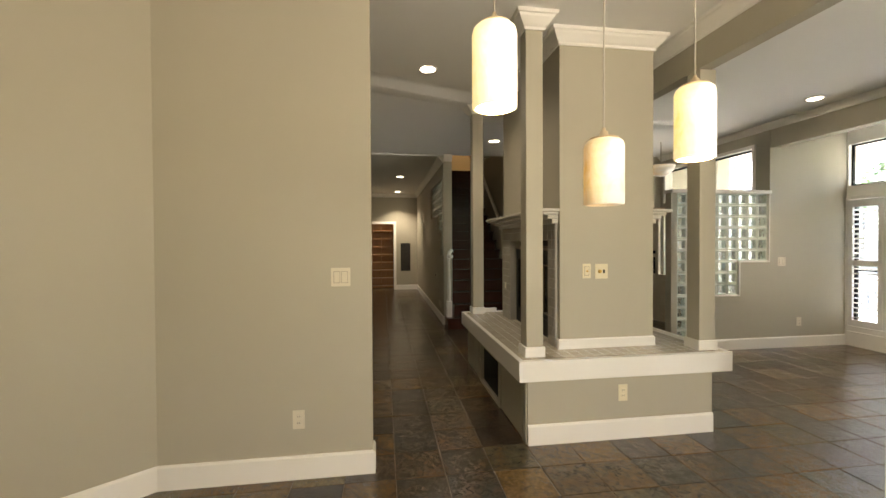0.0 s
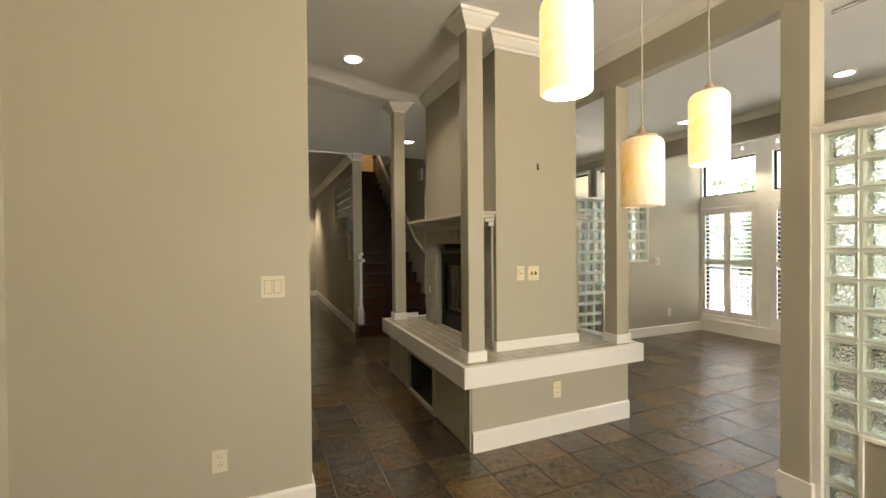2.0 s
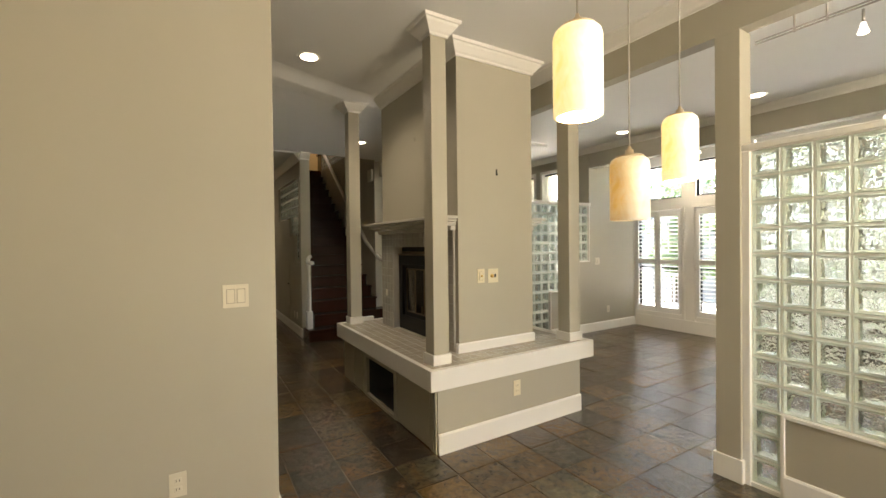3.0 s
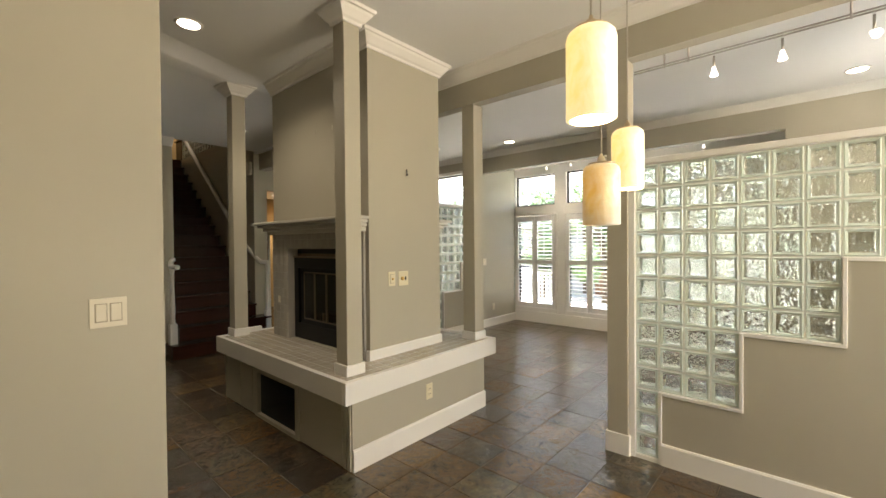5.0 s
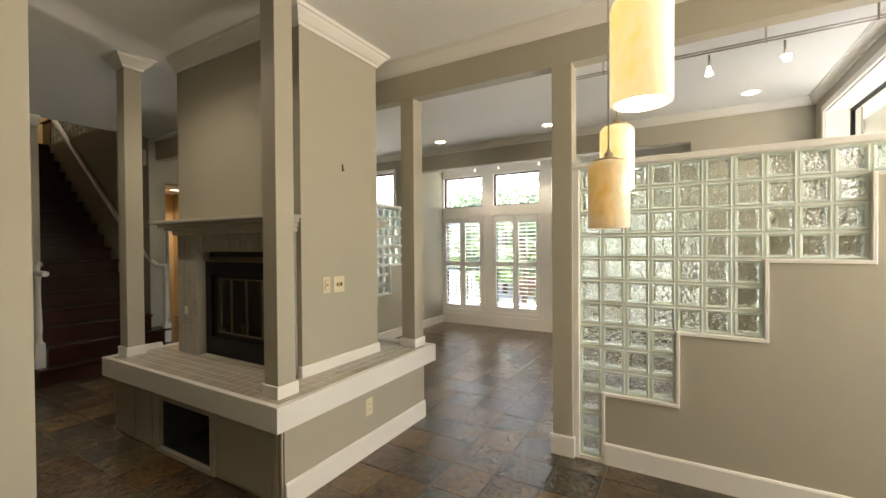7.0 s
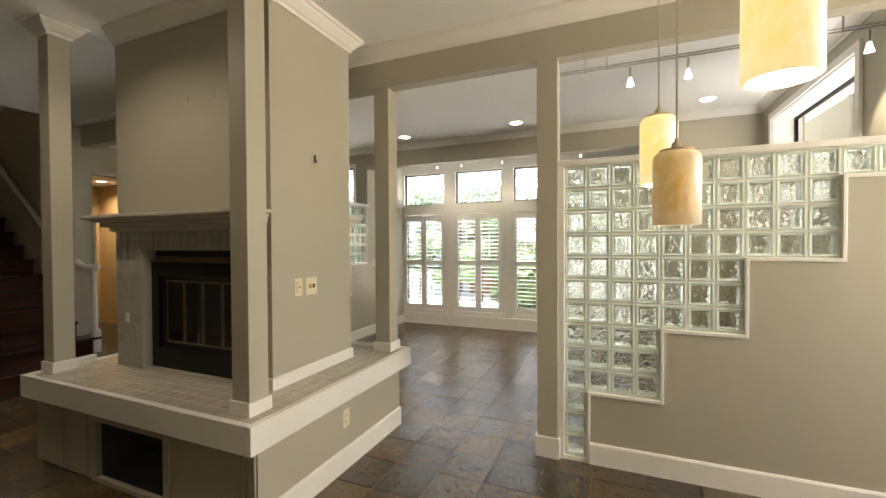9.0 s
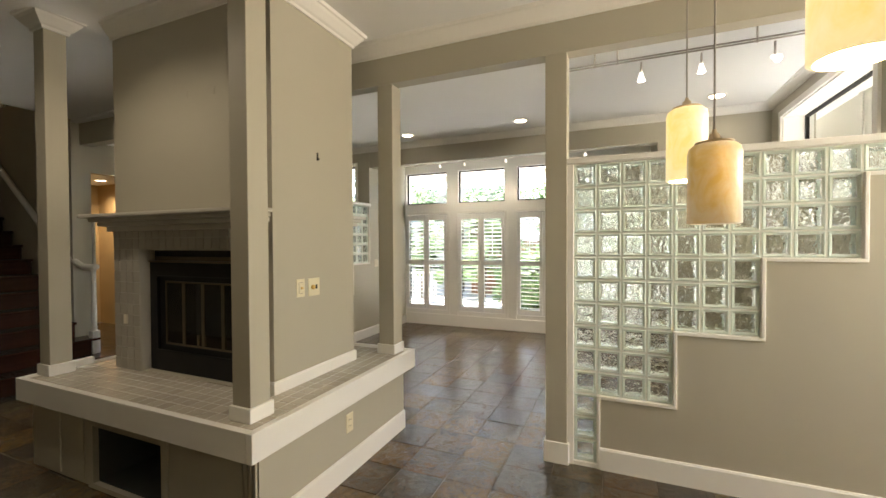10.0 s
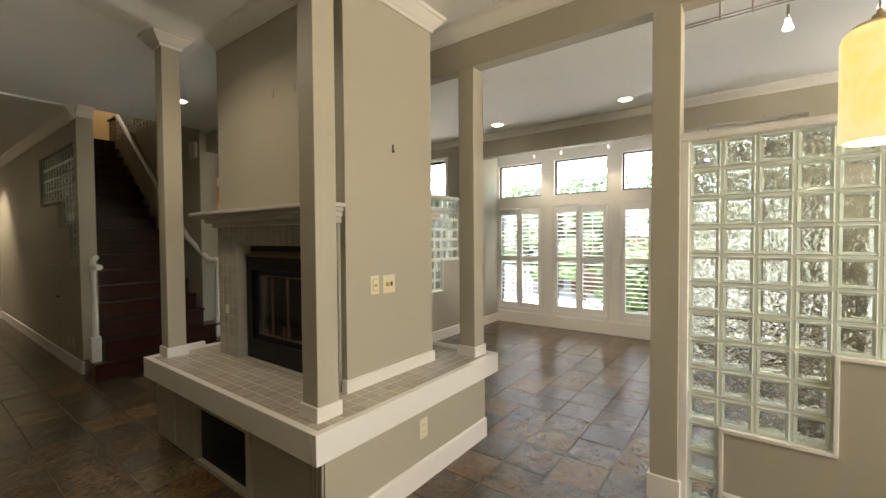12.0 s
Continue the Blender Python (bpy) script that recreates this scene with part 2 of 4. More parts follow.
def onyx(name, strength, a, b_col):
    """Banded onyx shade; strength adds emission for light glowing through the stone."""
    m = mat(name, a, 0.35)
    b = bsdf(m)
    tc = node(m, "ShaderNodeTexCoord")
    mp = node(m, "ShaderNodeMapping")
    mp.inputs["Scale"].default_value = (7, 7, 26)
    mp.inputs["Rotation"].default_value = (0.25, 0.15, 0)
    link(m, tc.outputs["Object"], mp.inputs["Vector"])
    n = node(m, "ShaderNodeTexNoise", Scale=1.0, Detail=6.0, Distortion=0.8)
    link(m, mp.outputs[0], n.inputs["Vector"])
    mix = m.node_tree.nodes.new("ShaderNodeMix")
    mix.data_type = "RGBA"
    mix.inputs["A"].default_value, mix.inputs["B"].default_value = (*a, 1), (*b_col, 1)
    # deeper amber on one flank paints its less lit side, thinning towards the foot
    flank = m.node_tree.nodes.new("ShaderNodeVectorMath")
    flank.operation = "DOT_PRODUCT"
    flank.inputs[1].default_value = (-0.75, 0.85, 0.25)
    link(m, tc.outputs["Generated"], flank.inputs[0])
    broad = node(m, "ShaderNodeTexNoise", Scale=2.3, Detail=5.0, Roughness=0.6, Distortion=0.9)
    link(m, tc.outputs["Generated"], broad.inputs["Vector"])
    veins = m.node_tree.nodes.new("ShaderNodeMath")
    veins.operation = "MULTIPLY_ADD"
    veins.inputs[1].default_value = 0.55
    link(m, n.outputs["Fac"], veins.inputs[0])
    link(m, flank.outputs["Value"], veins.inputs[2])
    total = m.node_tree.nodes.new("ShaderNodeMath")
    total.operation = "MULTIPLY_ADD"
    total.inputs[1].default_value = 1.7
    link(m, broad.outputs["Fac"], total.inputs[0])
    link(m, veins.outputs[0], total.inputs[2])
    span = m.node_tree.nodes.new("ShaderNodeMapRange")
    span.inputs["From Min"].default_value, span.inputs["From Max"].default_value = 0.85, 2.05
    link(m, total.outputs[0], span.inputs["Value"])
    link(m, span.outputs[0], mix.inputs["Factor"])
    link(m, mix.outputs["Result"], b.inputs["Base Color"])
    if strength:
        link(m, mix.outputs["Result"], b.inputs["Emission Color"])
        b.inputs["Emission Strength"].default_value = strength
    return m


M_onyx_lit = onyx("lit_onyx", 0.056, (1.0, 0.95, 0.72), (1.0, 0.74, 0.24))
# no bulb inside; a faint emission stands in for light through the stone
M_onyx = onyx("amber_onyx", 0.012, (0.95, 0.90, 0.78), (0.82, 0.54, 0.16))


def leafmat(name, a, b):
    m = vary(mat(name, a, 0.5), a, b)
    return m


M_leaf = leafmat("green_leaves", (0.05, 0.11, 0.02), (0.13, 0.22, 0.05))

# ---- mesh helpers ----


def box(bm, x0, x1, y0, y1, z0, z1, bevel=0.0):
    vs = [bm.verts.new((x, y, z)) for z in (z0, z1) for y in (y0, y1) for x in (x0, x1)]
    fs = [bm.faces.new([vs[i] for i in f]) for f in ((0, 2, 3, 1), (4, 5, 7, 6), (0, 1, 5, 4), (2, 6, 7, 3), (0, 4, 6, 2), (1, 3, 7, 5))]
    if bevel:
        es = list({e for f in fs for e in f.edges})
        bmesh.ops.bevel(bm, geom=es, offset=bevel, segments=2, affect="EDGES", profile=0.5)
    return bm


def boxes(*list_of, bevel=0.0):
    bm = bmesh.new()
    for b in list_of:
        box(bm, *b, bevel=bevel)
    return bm


def lathe(profile, segments=24, cx=0.0, cy=0.0):
    """Revolve (radius, z) rows about the upright axis."""
    bm = bmesh.new()
    rings = []
    for r, z in profile:
        rings.append([bm.verts.new((cx + r * math.cos(2 * math.pi * k / segments), cy + r * math.sin(2 * math.pi * k / segments), z)) for k in range(segments)])
    for a, b in zip(rings, rings[1:]):
        for k in range(segments):
            bm.faces.new((a[k], a[(k + 1) % segments], b[(k + 1) % segments], b[k]))
    if profile[0][0] > 1e-5 and profile[0] != profile[-1]:
        bm.faces.new(rings[0][::-1])
    if profile[-1][0] > 1e-5 and profile[0] != profile[-1]:
        bm.faces.new(rings[-1])
    for f in bm.faces:
        f.smooth = len(f.verts) == 4
    return bm


def sweep(path, profile, closed=False):
    """Carry a profile of (out, up) rows along a level path of (x, y, z); out is to the right of the way."""
    bm = bmesh.new()
    n = len(path)
    rings = []
    for i, p in enumerate(path):
        p = Vector(p)
        a = Vector(path[i - 1]) if i or closed else None
        b = Vector(path[(i + 1) % n]) if i < n - 1 or closed else None
        da = (p - a).normalized() if a else (b - p).normalized()
        db = (b - p).normalized() if b else da
        na, nb = Vector((da.y, -da.x, 0)), Vector((db.y, -db.x, 0))
        m = (na + nb).normalized()
        k = 1 / max(0.3, m.dot(na))
        rings.append([bm.verts.new(p + m * (o * k) + Vector((0, 0, u))) for o, u in profile])
    q = len(profile)
    for i in range(n if closed else n - 1):
        a, b = rings[i], rings[(i + 1) % n]
        for k in range(q):
            bm.faces.new((a[k], a[(k + 1) % q], b[(k + 1) % q], b[k]))
    if not closed:
        bm.faces.new(rings[0])
        bm.faces.new(rings[-1][::-1])
    bmesh.ops.recalc_face_normals(bm, faces=bm.faces)
    return bm


def tube(points, r, segments=10):
    """A round rod along a line of points."""
    bm = bmesh.new()
    rings = []
    for i, p in enumerate(points):
        p = Vector(p)
        d = (Vector(points[min(i + 1, len(points) - 1)]) - Vector(points[max(i - 1, 0)])).normalized()
        u = d.orthogonal().normalized() if abs(d.z) > 0.99 else d.cross(Vector((0, 0, 1))).normalized()
        v = d.cross(u)
        rings.append([bm.verts.new(p + r * (math.cos(2 * math.pi * k / segments) * u + math.sin(2 * math.pi * k / segments) * v)) for k in range(segments)])
    for a, b in zip(rings, rings[1:]):
        for k in range(segments):
            f = bm.faces.new((a[k], b[k], b[(k + 1) % segments], a[(k + 1) % segments]))
            f.smooth = True
    bm.faces.new(rings[0])
    bm.faces.new(rings[-1][::-1])
    return bm


def mesh_of(bm, name, *materials):
    bmesh.ops.recalc_face_normals(bm, faces=bm.faces)
    me = bpy.data.meshes.new(name)
    bm.to_mesh(me)
    bm.free()
    for m in materials:
        me.materials.append(m)
    return me


def part(name, bm, material, parent, label=""):
    ob = new(name, mesh_of(bm, name, material))
    ob.parent = parent
    if label:
        ob["label"] = label
    return ob


def thing(name, bm, material, label, category, kind="", group=""):
    return tagged(new(name, mesh_of(bm, name, material)), label, category, group, kind)


def empty(name, label, category, kind="", group=""):
    return tagged(new(name), label, category, group, kind)


def piece(name, me, parent, x, y, z, rz=0.0):
    ob = new(name, me)
    ob.parent = parent
    ob.matrix_basis = pose(x, y, z, 0, 0, rz)
    return ob


CROWN = [(0, 0), (0.012, 0), (0.016, 0.018), (0.030, 0.030), (0.062, 0.070), (0.070, 0.086), (0.082, 0.090), (0.086, 0.112), (0, 0.112)]
BASE = [(0, 0), (0.016, 0), (0.016, 0.132), (0.009, 0.144), (0, 0.144)]

def framed(axis, a0, a1, outer, hole):
    """A slab from a0 to a1 along an axis, with one rectangular hole through it."""
    bm = bmesh.new()
    def ring(a, r):
        u0, u1, z0, z1 = r
        return [bm.verts.new((a, u, z) if axis == "x" else (u, a, z)) for u, z in ((u0, z0), (u1, z0), (u1, z1), (u0, z1))]
    o0, o1, h0, h1 = ring(a0, outer), ring(a1, outer), ring(a0, hole), ring(a1, hole)
    for p, q in ((o0, o1), (h0, h1), (o0, h0), (o1, h1)):
        for k in range(4):
            bm.faces.new((p[k], p[(k + 1) % 4], q[(k + 1) % 4], q[k]))
    return bm


# ---- large structure ----
CL, CR, CM, CH = 3.07, 3.01, 2.97, 2.95  # ceilings: dining side, living room, by the stairs, hall
BX0, BX1 = 2.39, 2.50  # the beam between dining side and living room
WX = 6.35  # window wall

floor = thing("floor", boxes((-2.6, 7.6, -2.6, 14.2, -0.2, -0.006)), M_grout, "brown grout bed under riven slate floor tiles", "floor", "structure")


def wall(name, bm, label="matte greige painted wall", material=M_wall):
    return thing(name, bm, material, label, "wall", "structure")


LW = 2.515
wall("wall_left", boxes((-1.30, -0.06, LW, LW + 0.12, 0, CL)))
# the wall that leaves it at a slant
bm = bmesh.new()
q = [(-1.30, LW + 0.12), (-1.30, LW), (-2.6, LW - 1.02), (-2.6, LW - 0.9)]
lo = [bm.verts.new((x, y, 0)) for x, y in q]
hi = [bm.verts.new((x, y, CL)) for x, y in q]
bm.faces.new(lo[::-1]), bm.faces.new(hi)
for k in range(4):
    bm.faces.new((lo[k], lo[(k + 1) % 4], hi[(k + 1) % 4], hi[k]))
wall("wall_slanted", bm)
# opening and frame of the added window, never in view
wall("wall_back", framed("y", -2.72, -2.6, (-2.72, 7.6, 0, CL), (0.83, 2.33, 0.92, 2.58)))
added_window = empty("window", "unseen white framed window added to let in light", "window", "structure")
part("window_frame", boxes((0.83, 0.88, -2.70, -2.58, 0.92, 2.58), (2.28, 2.33, -2.70, -2.58, 0.92, 2.58), (0.88, 2.28, -2.70, -2.58, 0.92, 0.95), (0.88, 2.28, -2.70, -2.58, 2.55, 2.58)), M_trim, added_window, "white painted frame")
wall("wall_dining_west", boxes((-2.72, -2.6, -2.6, LW - 0.9, 0, CL)))
wall("wall_hall_west", boxes((-1.42, -1.30, LW + 0.12, 14.2, 0, CL)))
# hall end with the pantry doorway and a shallow niche
HY = 12.7
wall("wall_hall_end", boxes((-1.30, -0.45, HY, HY + 0.12, 0, CH), (-0.45, 0.33, HY, HY + 0.12, 2.02, CH), (0.33, 0.545, HY, HY + 0.12, 0, CH),
                            (0.545, 0.845, HY, HY + 0.12, 0, 0.57), (0.545, 0.845, HY, HY + 0.12, 1.428, CH), (0.845, 1.06, HY, HY + 0.12, 0, CH),
                            (0.52, 0.87, HY + 0.12, HY + 0.16, 0.5, 1.5)))
wall("wall_pantry", boxes((-0.62, -0.5, HY + 0.12, 14.2, 0, CH), (0.40, 0.5, HY + 0.16, 14.2, 0, CH), (-0.5, 0.4, 14.08, 14.2, 0, CH)))
SX0, SX1 = 1.21, 2.36  # stair flight
wall("wall_hall_stairs", boxes((1.06, 1.21, 7.05, 14.2, 0, 1.20), (1.06, 1.21, 7.05, 7.19, 1.20, 5.6), (1.06, 1.21, 7.19, 8.99, 2.60, 5.6), (1.06, 1.21, 8.99, 14.2, 1.20, 5.6),
                               (1.06, 1.21, 7.49, 8.99, 1.20, 1.65), (1.06, 1.21, 7.94, 8.99, 1.65, 1.95)))
wall("wall_stairs_east", boxes((SX1 + 0.02, SX1 + 0.14, 7.18, 10.9, 0, 3.35)))
wall("wall_upper_landing", boxes((SX0, 4.0, 12.4, 12.52, 3.3, 5.6)), "ochre painted wall of the upper landing", M_orange)
wall("wall_upper_east", boxes((4.0, 4.12, 7.05, 12.52, 3.4, 5.6)), "ochre painted wall of the upper landing", M_orange)
wall("wall_upper_south", boxes((1.06, 4.12, 6.93, 7.05, CM + 0.12, 5.6)))
thing("landing_floor", boxes((SX0, 4.0, 10.72, 12.4, 3.10, 3.34)), M_stair, "dark cherry wood landing floor at the head of the stairs", "floor", "structure")
# passage behind the fireplace
PY = 7.6
wall("wall_passage", boxes((2.50, 2.79, PY, PY + 0.12, 0, CM), (2.79, 3.55, PY, PY + 0.12, 2.45, CM), (3.55, 4.2, PY, PY + 0.12, 0, CM)))
wall("beam_passage", boxes((2.47, 2.60, 4.87, 7.18, 2.71, CM)), "greige painted beam over the passage")
wall("wall_passage_room", boxes((2.52, 4.2, 10.2, 10.32, 0, CM), (4.2, 4.32, 6.95, 10.32, 0, CM)), "ochre lit wall of a room beyond the passage", M_orange)
# entry
EX = 5.15
wall("wall_entry", boxes((EX, EX + 0.14, 4.87, 4.97, 0, CR), (EX, EX + 0.14, 4.97, 5.95, 0, 0.62), (EX, EX + 0.14, 4.97, 6.87, 2.78, CR), (EX, EX + 0.14, 5.95, 6.03, 2.1, 2.78),
                         (EX, EX + 0.14, 5.85, 5.95, 0.62, 2.78), (EX, EX + 0.14, 5.95, 6.87, 2.06, 2.14), (EX, EX + 0.14, 6.87, 6.95, 0, CR)))
wall("wall_entry_back", boxes((4.2, 6.6, 6.95, 7.07, 0, CR)))
# living room
wall("wall_far", boxes((5.14, WX + 0.2, 4.75, 4.87, 0, CR)))
wall("wall_far_low", boxes((4.254, 4.696, 4.75, 4.87, 0, 0.715), (4.696, 5.14, 4.75, 4.87, 0, 1.160)), "greige half wall stepped under glass blocks")
wall("wall_header", boxes((EX, EX + 0.14, 0.665, 4.75, 2.685, CR)))
wall("wall_living_east", boxes((EX, EX + 0.14, -0.45, 0.665, 0, CR), (EX + 0.14, WX + 0.2, 0.53, 0.665, 0, CR)))
WY0, WY1 = 3.15, 4.82
wall("wall_living_south", boxes((2.52, WY0, -0.72, -0.45, 0, CR), (WY0, WY1, -0.72, -0.45, 0, 1.75), (WY0, WY1, -0.72, -0.45, 2.765, CR), (WY1, EX + 0.14, -0.72, -0.45, 0, CR)))
wall("beam", boxes((BX0, BX1, -2.6, 4.75, 2.745, CL)), "greige painted ceiling beam")
# half wall stepped under the glass blocks
GX0, GX1 = 2.42, 2.52
GP = 0.149  # pitch of the blocks elsewhere
GU, GV, GZ = 0.1465, 0.1525, 0.025  # this screen: pitch across, pitch up, foot
GY = 1.372
gy = [GY, GY - GU, GY - 4 * GU, GY - 7 * GU, GY - 10 * GU]
gz = [GZ + k * GV for k in range(14)]
T = 0.02
wall("wall_low", boxes((GX0, GX1, gy[2] - T, gy[1] - T, 0, gz[3] - T), (GX0, GX1, gy[3] - T, gy[2] - T, 0, gz[6] - T),
                       (GX0, GX1, gy[4] - T, gy[3] - T, 0, gz[9] - T), (GX0, GX1, -2.6, gy[4] - T, 0, gz[12] - T)), "greige half wall stepped under glass blocks")

# ceilings
thing("ceiling", boxes((-2.72, BX0, -2.72, 3.3, CL, CL + 0.15)), M_ceil, "matte off-white painted ceiling", "ceiling", "structure")
bm = bmesh.new()
edge = [(-1.42, 3.52), (1.02, 4.44), (1.37, 4.50), (BX0, 4.50)]
# soft slanted step down towards the stairs
rows = []
for x, y in edge:
    rows.append([bm.verts.new(p) for p in ((x, y - 0.12, CL), (x, y - 0.02, CL - 0.012), (x - 0.02, y + 0.06, CL - 0.040), (x - 0.03, y + 0.10, CL - 0.052), (x - 0.05, y + 0.32, CL - 0.030), (x, 7.05, CM))])
for a, b in zip(rows, rows[1:]):
    for k in range(5):
        f = bm.faces.new((a[k], b[k], b[k + 1], a[k + 1]))
        f.smooth = k < 4
front = [bm.verts.new((x, 3.3, CL)) for x, y in edge]
for k in range(3):
    bm.faces.new((front[k], front[k + 1], rows[k + 1][0], rows[k][0]))
ob = thing("ceiling_step", bm, M_ceil, "off-white ceiling that steps down at a slant", "ceiling", "structure")
sol = ob.modifiers.new("thick", "SOLIDIFY")
sol.thickness, sol.offset = 0.1, 1.0
thing("ceiling_stairs", boxes((BX0, 4.32, 4.87, 10.32, CM, CM + 0.12), (2.50, 4.2, 7.72, 10.2, 2.60, 2.66)), M_ceil, "off-white ceiling by the stairs", "ceiling", "structure")
thing("ceiling_hall", boxes((-1.42, 1.06, 7.05, 14.2, CH, CH + 0.3)), M_ceil, "off-white hall ceiling", "ceiling", "structure")
thing("ceiling_living", boxes((BX1, 7.6, -2.72, 4.87, CR, CR + 0.15), (4.32, 7.6, 4.87, 7.07, CR, CR + 0.15)), M_ceil, "matte off-white living room ceiling", "ceiling", "structure")
thing("ceiling_upper", boxes((1.06, 4.2, 7.05, 12.6, 5.6, 5.7), (2.5, 4.2, 7.0, 10.7, 3.3, 3.4)), M_ceil, "off-white ceiling above the stairwell", "ceiling", "structure")

# unseen slab and outer walls, added to keep stray sun and sky out
thing("roof", boxes((-3.0, 6.62, -3.0, 14.6, 5.75, 5.95)), M_siding, "unseen grey slab added over the house to block sun leaks", "roof", "structure")
wall("wall_north", boxes((-1.42, 4.44, 14.2, 14.32, 0, 5.75)))
wall("wall_north_east", boxes((4.32, 4.44, 10.32, 14.2, 0, 5.75)))
wall("wall_upper_light_block", boxes((-1.42, 4.12, 6.80, 6.92, CL + 0.16, 5.75)))

# crown mouldings


def crown(path, closed=False, name="crown_moulding"):
    return thing(name, sweep(path, CROWN, closed), M_trim, "white painted crown moulding", "moulding", "structure")


crown([(BX0, 4.7, CL - 0.112), (BX0, -2.6, CL - 0.112)])
crown([(1.37, 4.46, CL - 0.112), (1.37, 2.95, CL - 0.112), (2.16, 2.95, CL - 0.112), (2.16, 4.46, CL - 0.112)])
crown([(-0.06, LW, CL - 0.112), (-1.30, LW, CL - 0.112), (-2.6, LW - 1.02, CL - 0.112)][::-1])
SMALL = [(o * 0.85, u * 0.76) for o, u in CROWN]
thing("crown_moulding", sweep([(EX, 6.95, CR - 0.085), (EX, -0.45, CR - 0.085), (BX1, -0.45, CR - 0.085)], SMALL), M_trim, "white painted slim crown moulding", "moulding", "structure")
crown([(1.06, 12.7, CH - 0.112), (1.06, 7.06, CH - 0.112)])
crown([(1.06, 7.05, CM - 0.112), (1.21, 7.05, CM - 0.112)], name="capital_moulding")
crown([(-1.30, 12.7, CH - 0.112), (1.06, 12.7, CH - 0.112)])
crown([(2.5, PY, CM - 0.112), (4.2, PY, CM - 0.112)])


def base(path, name="baseboard", z=0.0):
    return thing(name, sweep([(x, y, z) for x, y in path], BASE), M_trim, "white painted tall baseboard", "baseboard", "structure")


base([(-2.6, LW - 1.02), (-1.30, LW), (-0.06, LW), (-0.06, LW + 0.12)])
base([(GX0, gy[1] - T), (GX0, -2.6)])
base([(5.14, 4.87), (5.14, 4.75), (WX, 4.75)][1:])
base([(4.254, 4.75), (5.14, 4.75)])
base([(-1.30, HY), (-0.53, HY)])
base([(0.41, HY), (1.06, HY)])
base([(1.06, HY), (1.06, 7.05), (1.21, 7.05)])
base([(EX, 0.665), (EX, -0.45), (2.52, -0.45)])

# ---- fireplace island ----


def column(x0, x1, y0, y1, z0, z1, capital=True):
    post = empty("column", "greige painted square column with white base block", "column", "structure")
    part("shaft", boxes((x0, x1, y0, y1, z0 + 0.002, z1), bevel=0.004), M_wall, post)
    g = 0.013
    part("base_block", boxes((x0 - g, x1 + g, y0 - g, y1 + g, z0, z0 + (0.075 if z0 else 0.144)), bevel=0.004), M_trim, post, "white painted base block")
    if capital:
        part("capital", sweep([(x0, y0, z1 - 0.112), (x0, y1, z1 - 0.112), (x1, y1, z1 - 0.112), (x1, y0, z1 - 0.112)][::-1], CROWN, True), M_trim, post, "white crown capital")
    return post


HT = 0.605
column(1.033, 1.160, 2.765, 2.888, HT, CL)
column(1.050, 1.175, 4.615, 4.740, HT, CL - 0.025)
column(2.40, 2.535, 2.740, 2.875, HT, 2.745, False)
column(2.39, 2.53, 1.412, 1.552, 0, 2.745, False)

hearth = empty("hearth", "raised fireplace hearth with white stone edge and glazed tile top", "hearth")
HX0, HX1, HYF, HYB = 1.016, 2.470, 2.695, 4.76
NY0, NY1 = 3.41, 4.05
part("plinth", framed("x", HX0, HX0 + 0.5, (HYF, HYB, 0, 0.458), (NY0, NY1, 0.03, 0.385)), M_wall, hearth, "greige painted hearth plinth")
part("plinth_core", boxes((HX0 + 0.5, HX1, HYF, HYB, 0, 0.458)), M_wall, hearth, "greige painted hearth plinth")
part("edge_slab", boxes((0.945, 2.615, 2.662, 2.70, 0.458, HT), (0.945, 0.983, 2.70, 4.80, 0.458, HT), (2.577, 2.615, 2.70, 4.80, 0.458, HT), (0.983, 2.577, 4.762, 4.80, 0.458, HT), bevel=0.003), M_trim, hearth, "white painted hearth edge")
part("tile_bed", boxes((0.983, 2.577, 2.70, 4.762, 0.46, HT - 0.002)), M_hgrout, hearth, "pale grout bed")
part("baseboard", sweep([(HX0, HYF, 0), (HX1, HYF, 0)], BASE), M_trim, hearth, "white painted baseboard")
# panels and flat mouldings on the long side
for y0, y1 in ((2.80, 3.30), (4.16, 4.32), (4.42, 4.72)):
    part("side_panel", boxes((HX0 - 0.008, HX0 + 0.004, y0, y1, 0.02, 0.44), bevel=0.003), M_wall, hearth, "greige painted flat panel")
for y in (2.715, 2.745, 2.775):
    part("flute", boxes((HX0 - 0.012, HX0 + 0.004, y - 0.009, y + 0.009, 0.0, 0.456), bevel=0.003), M_wall, hearth, "greige corner flute")
part("niche_frame", boxes((HX0 - 0.012, HX0 + 0.002, NY0 - 0.05, NY0, 0.0, 0.44), (HX0 - 0.012, HX0 + 0.002, NY1, NY1 + 0.05, 0.0, 0.44), (HX0 - 0.012, HX0 + 0.002, NY0, NY1, 0.385, 0.44), (HX0 - 0.012, HX0 + 0.002, NY0, NY1, 0.0, 0.03)), M_wall, hearth, "greige niche frame")
# sheets added inside the niche to make its interior darker
M_niche_dark = mat("niche_darkening", (0.095, 0.105, 0.105), 0.2)
part("niche_dark_sheets", boxes((HX0 + 0.02, HX0 + 0.48, NY0, NY0 + 0.006, 0.034, 0.381), (HX0 + 0.02, HX0 + 0.48, NY1 - 0.006, NY1, 0.034, 0.381), (HX0 + 0.02, HX0 + 0.48, NY0 + 0.006, NY1 - 0.006, 0.03, 0.036), (HX0 + 0.02, HX0 + 0.48, NY0 + 0.006, NY1 - 0.006, 0.379, 0.385), (HX0 + 0.48, HX0 + 0.486, NY0, NY1, 0.03, 0.385)), M_niche_dark, hearth, "dark slate-grey sheets added to darken the niche")
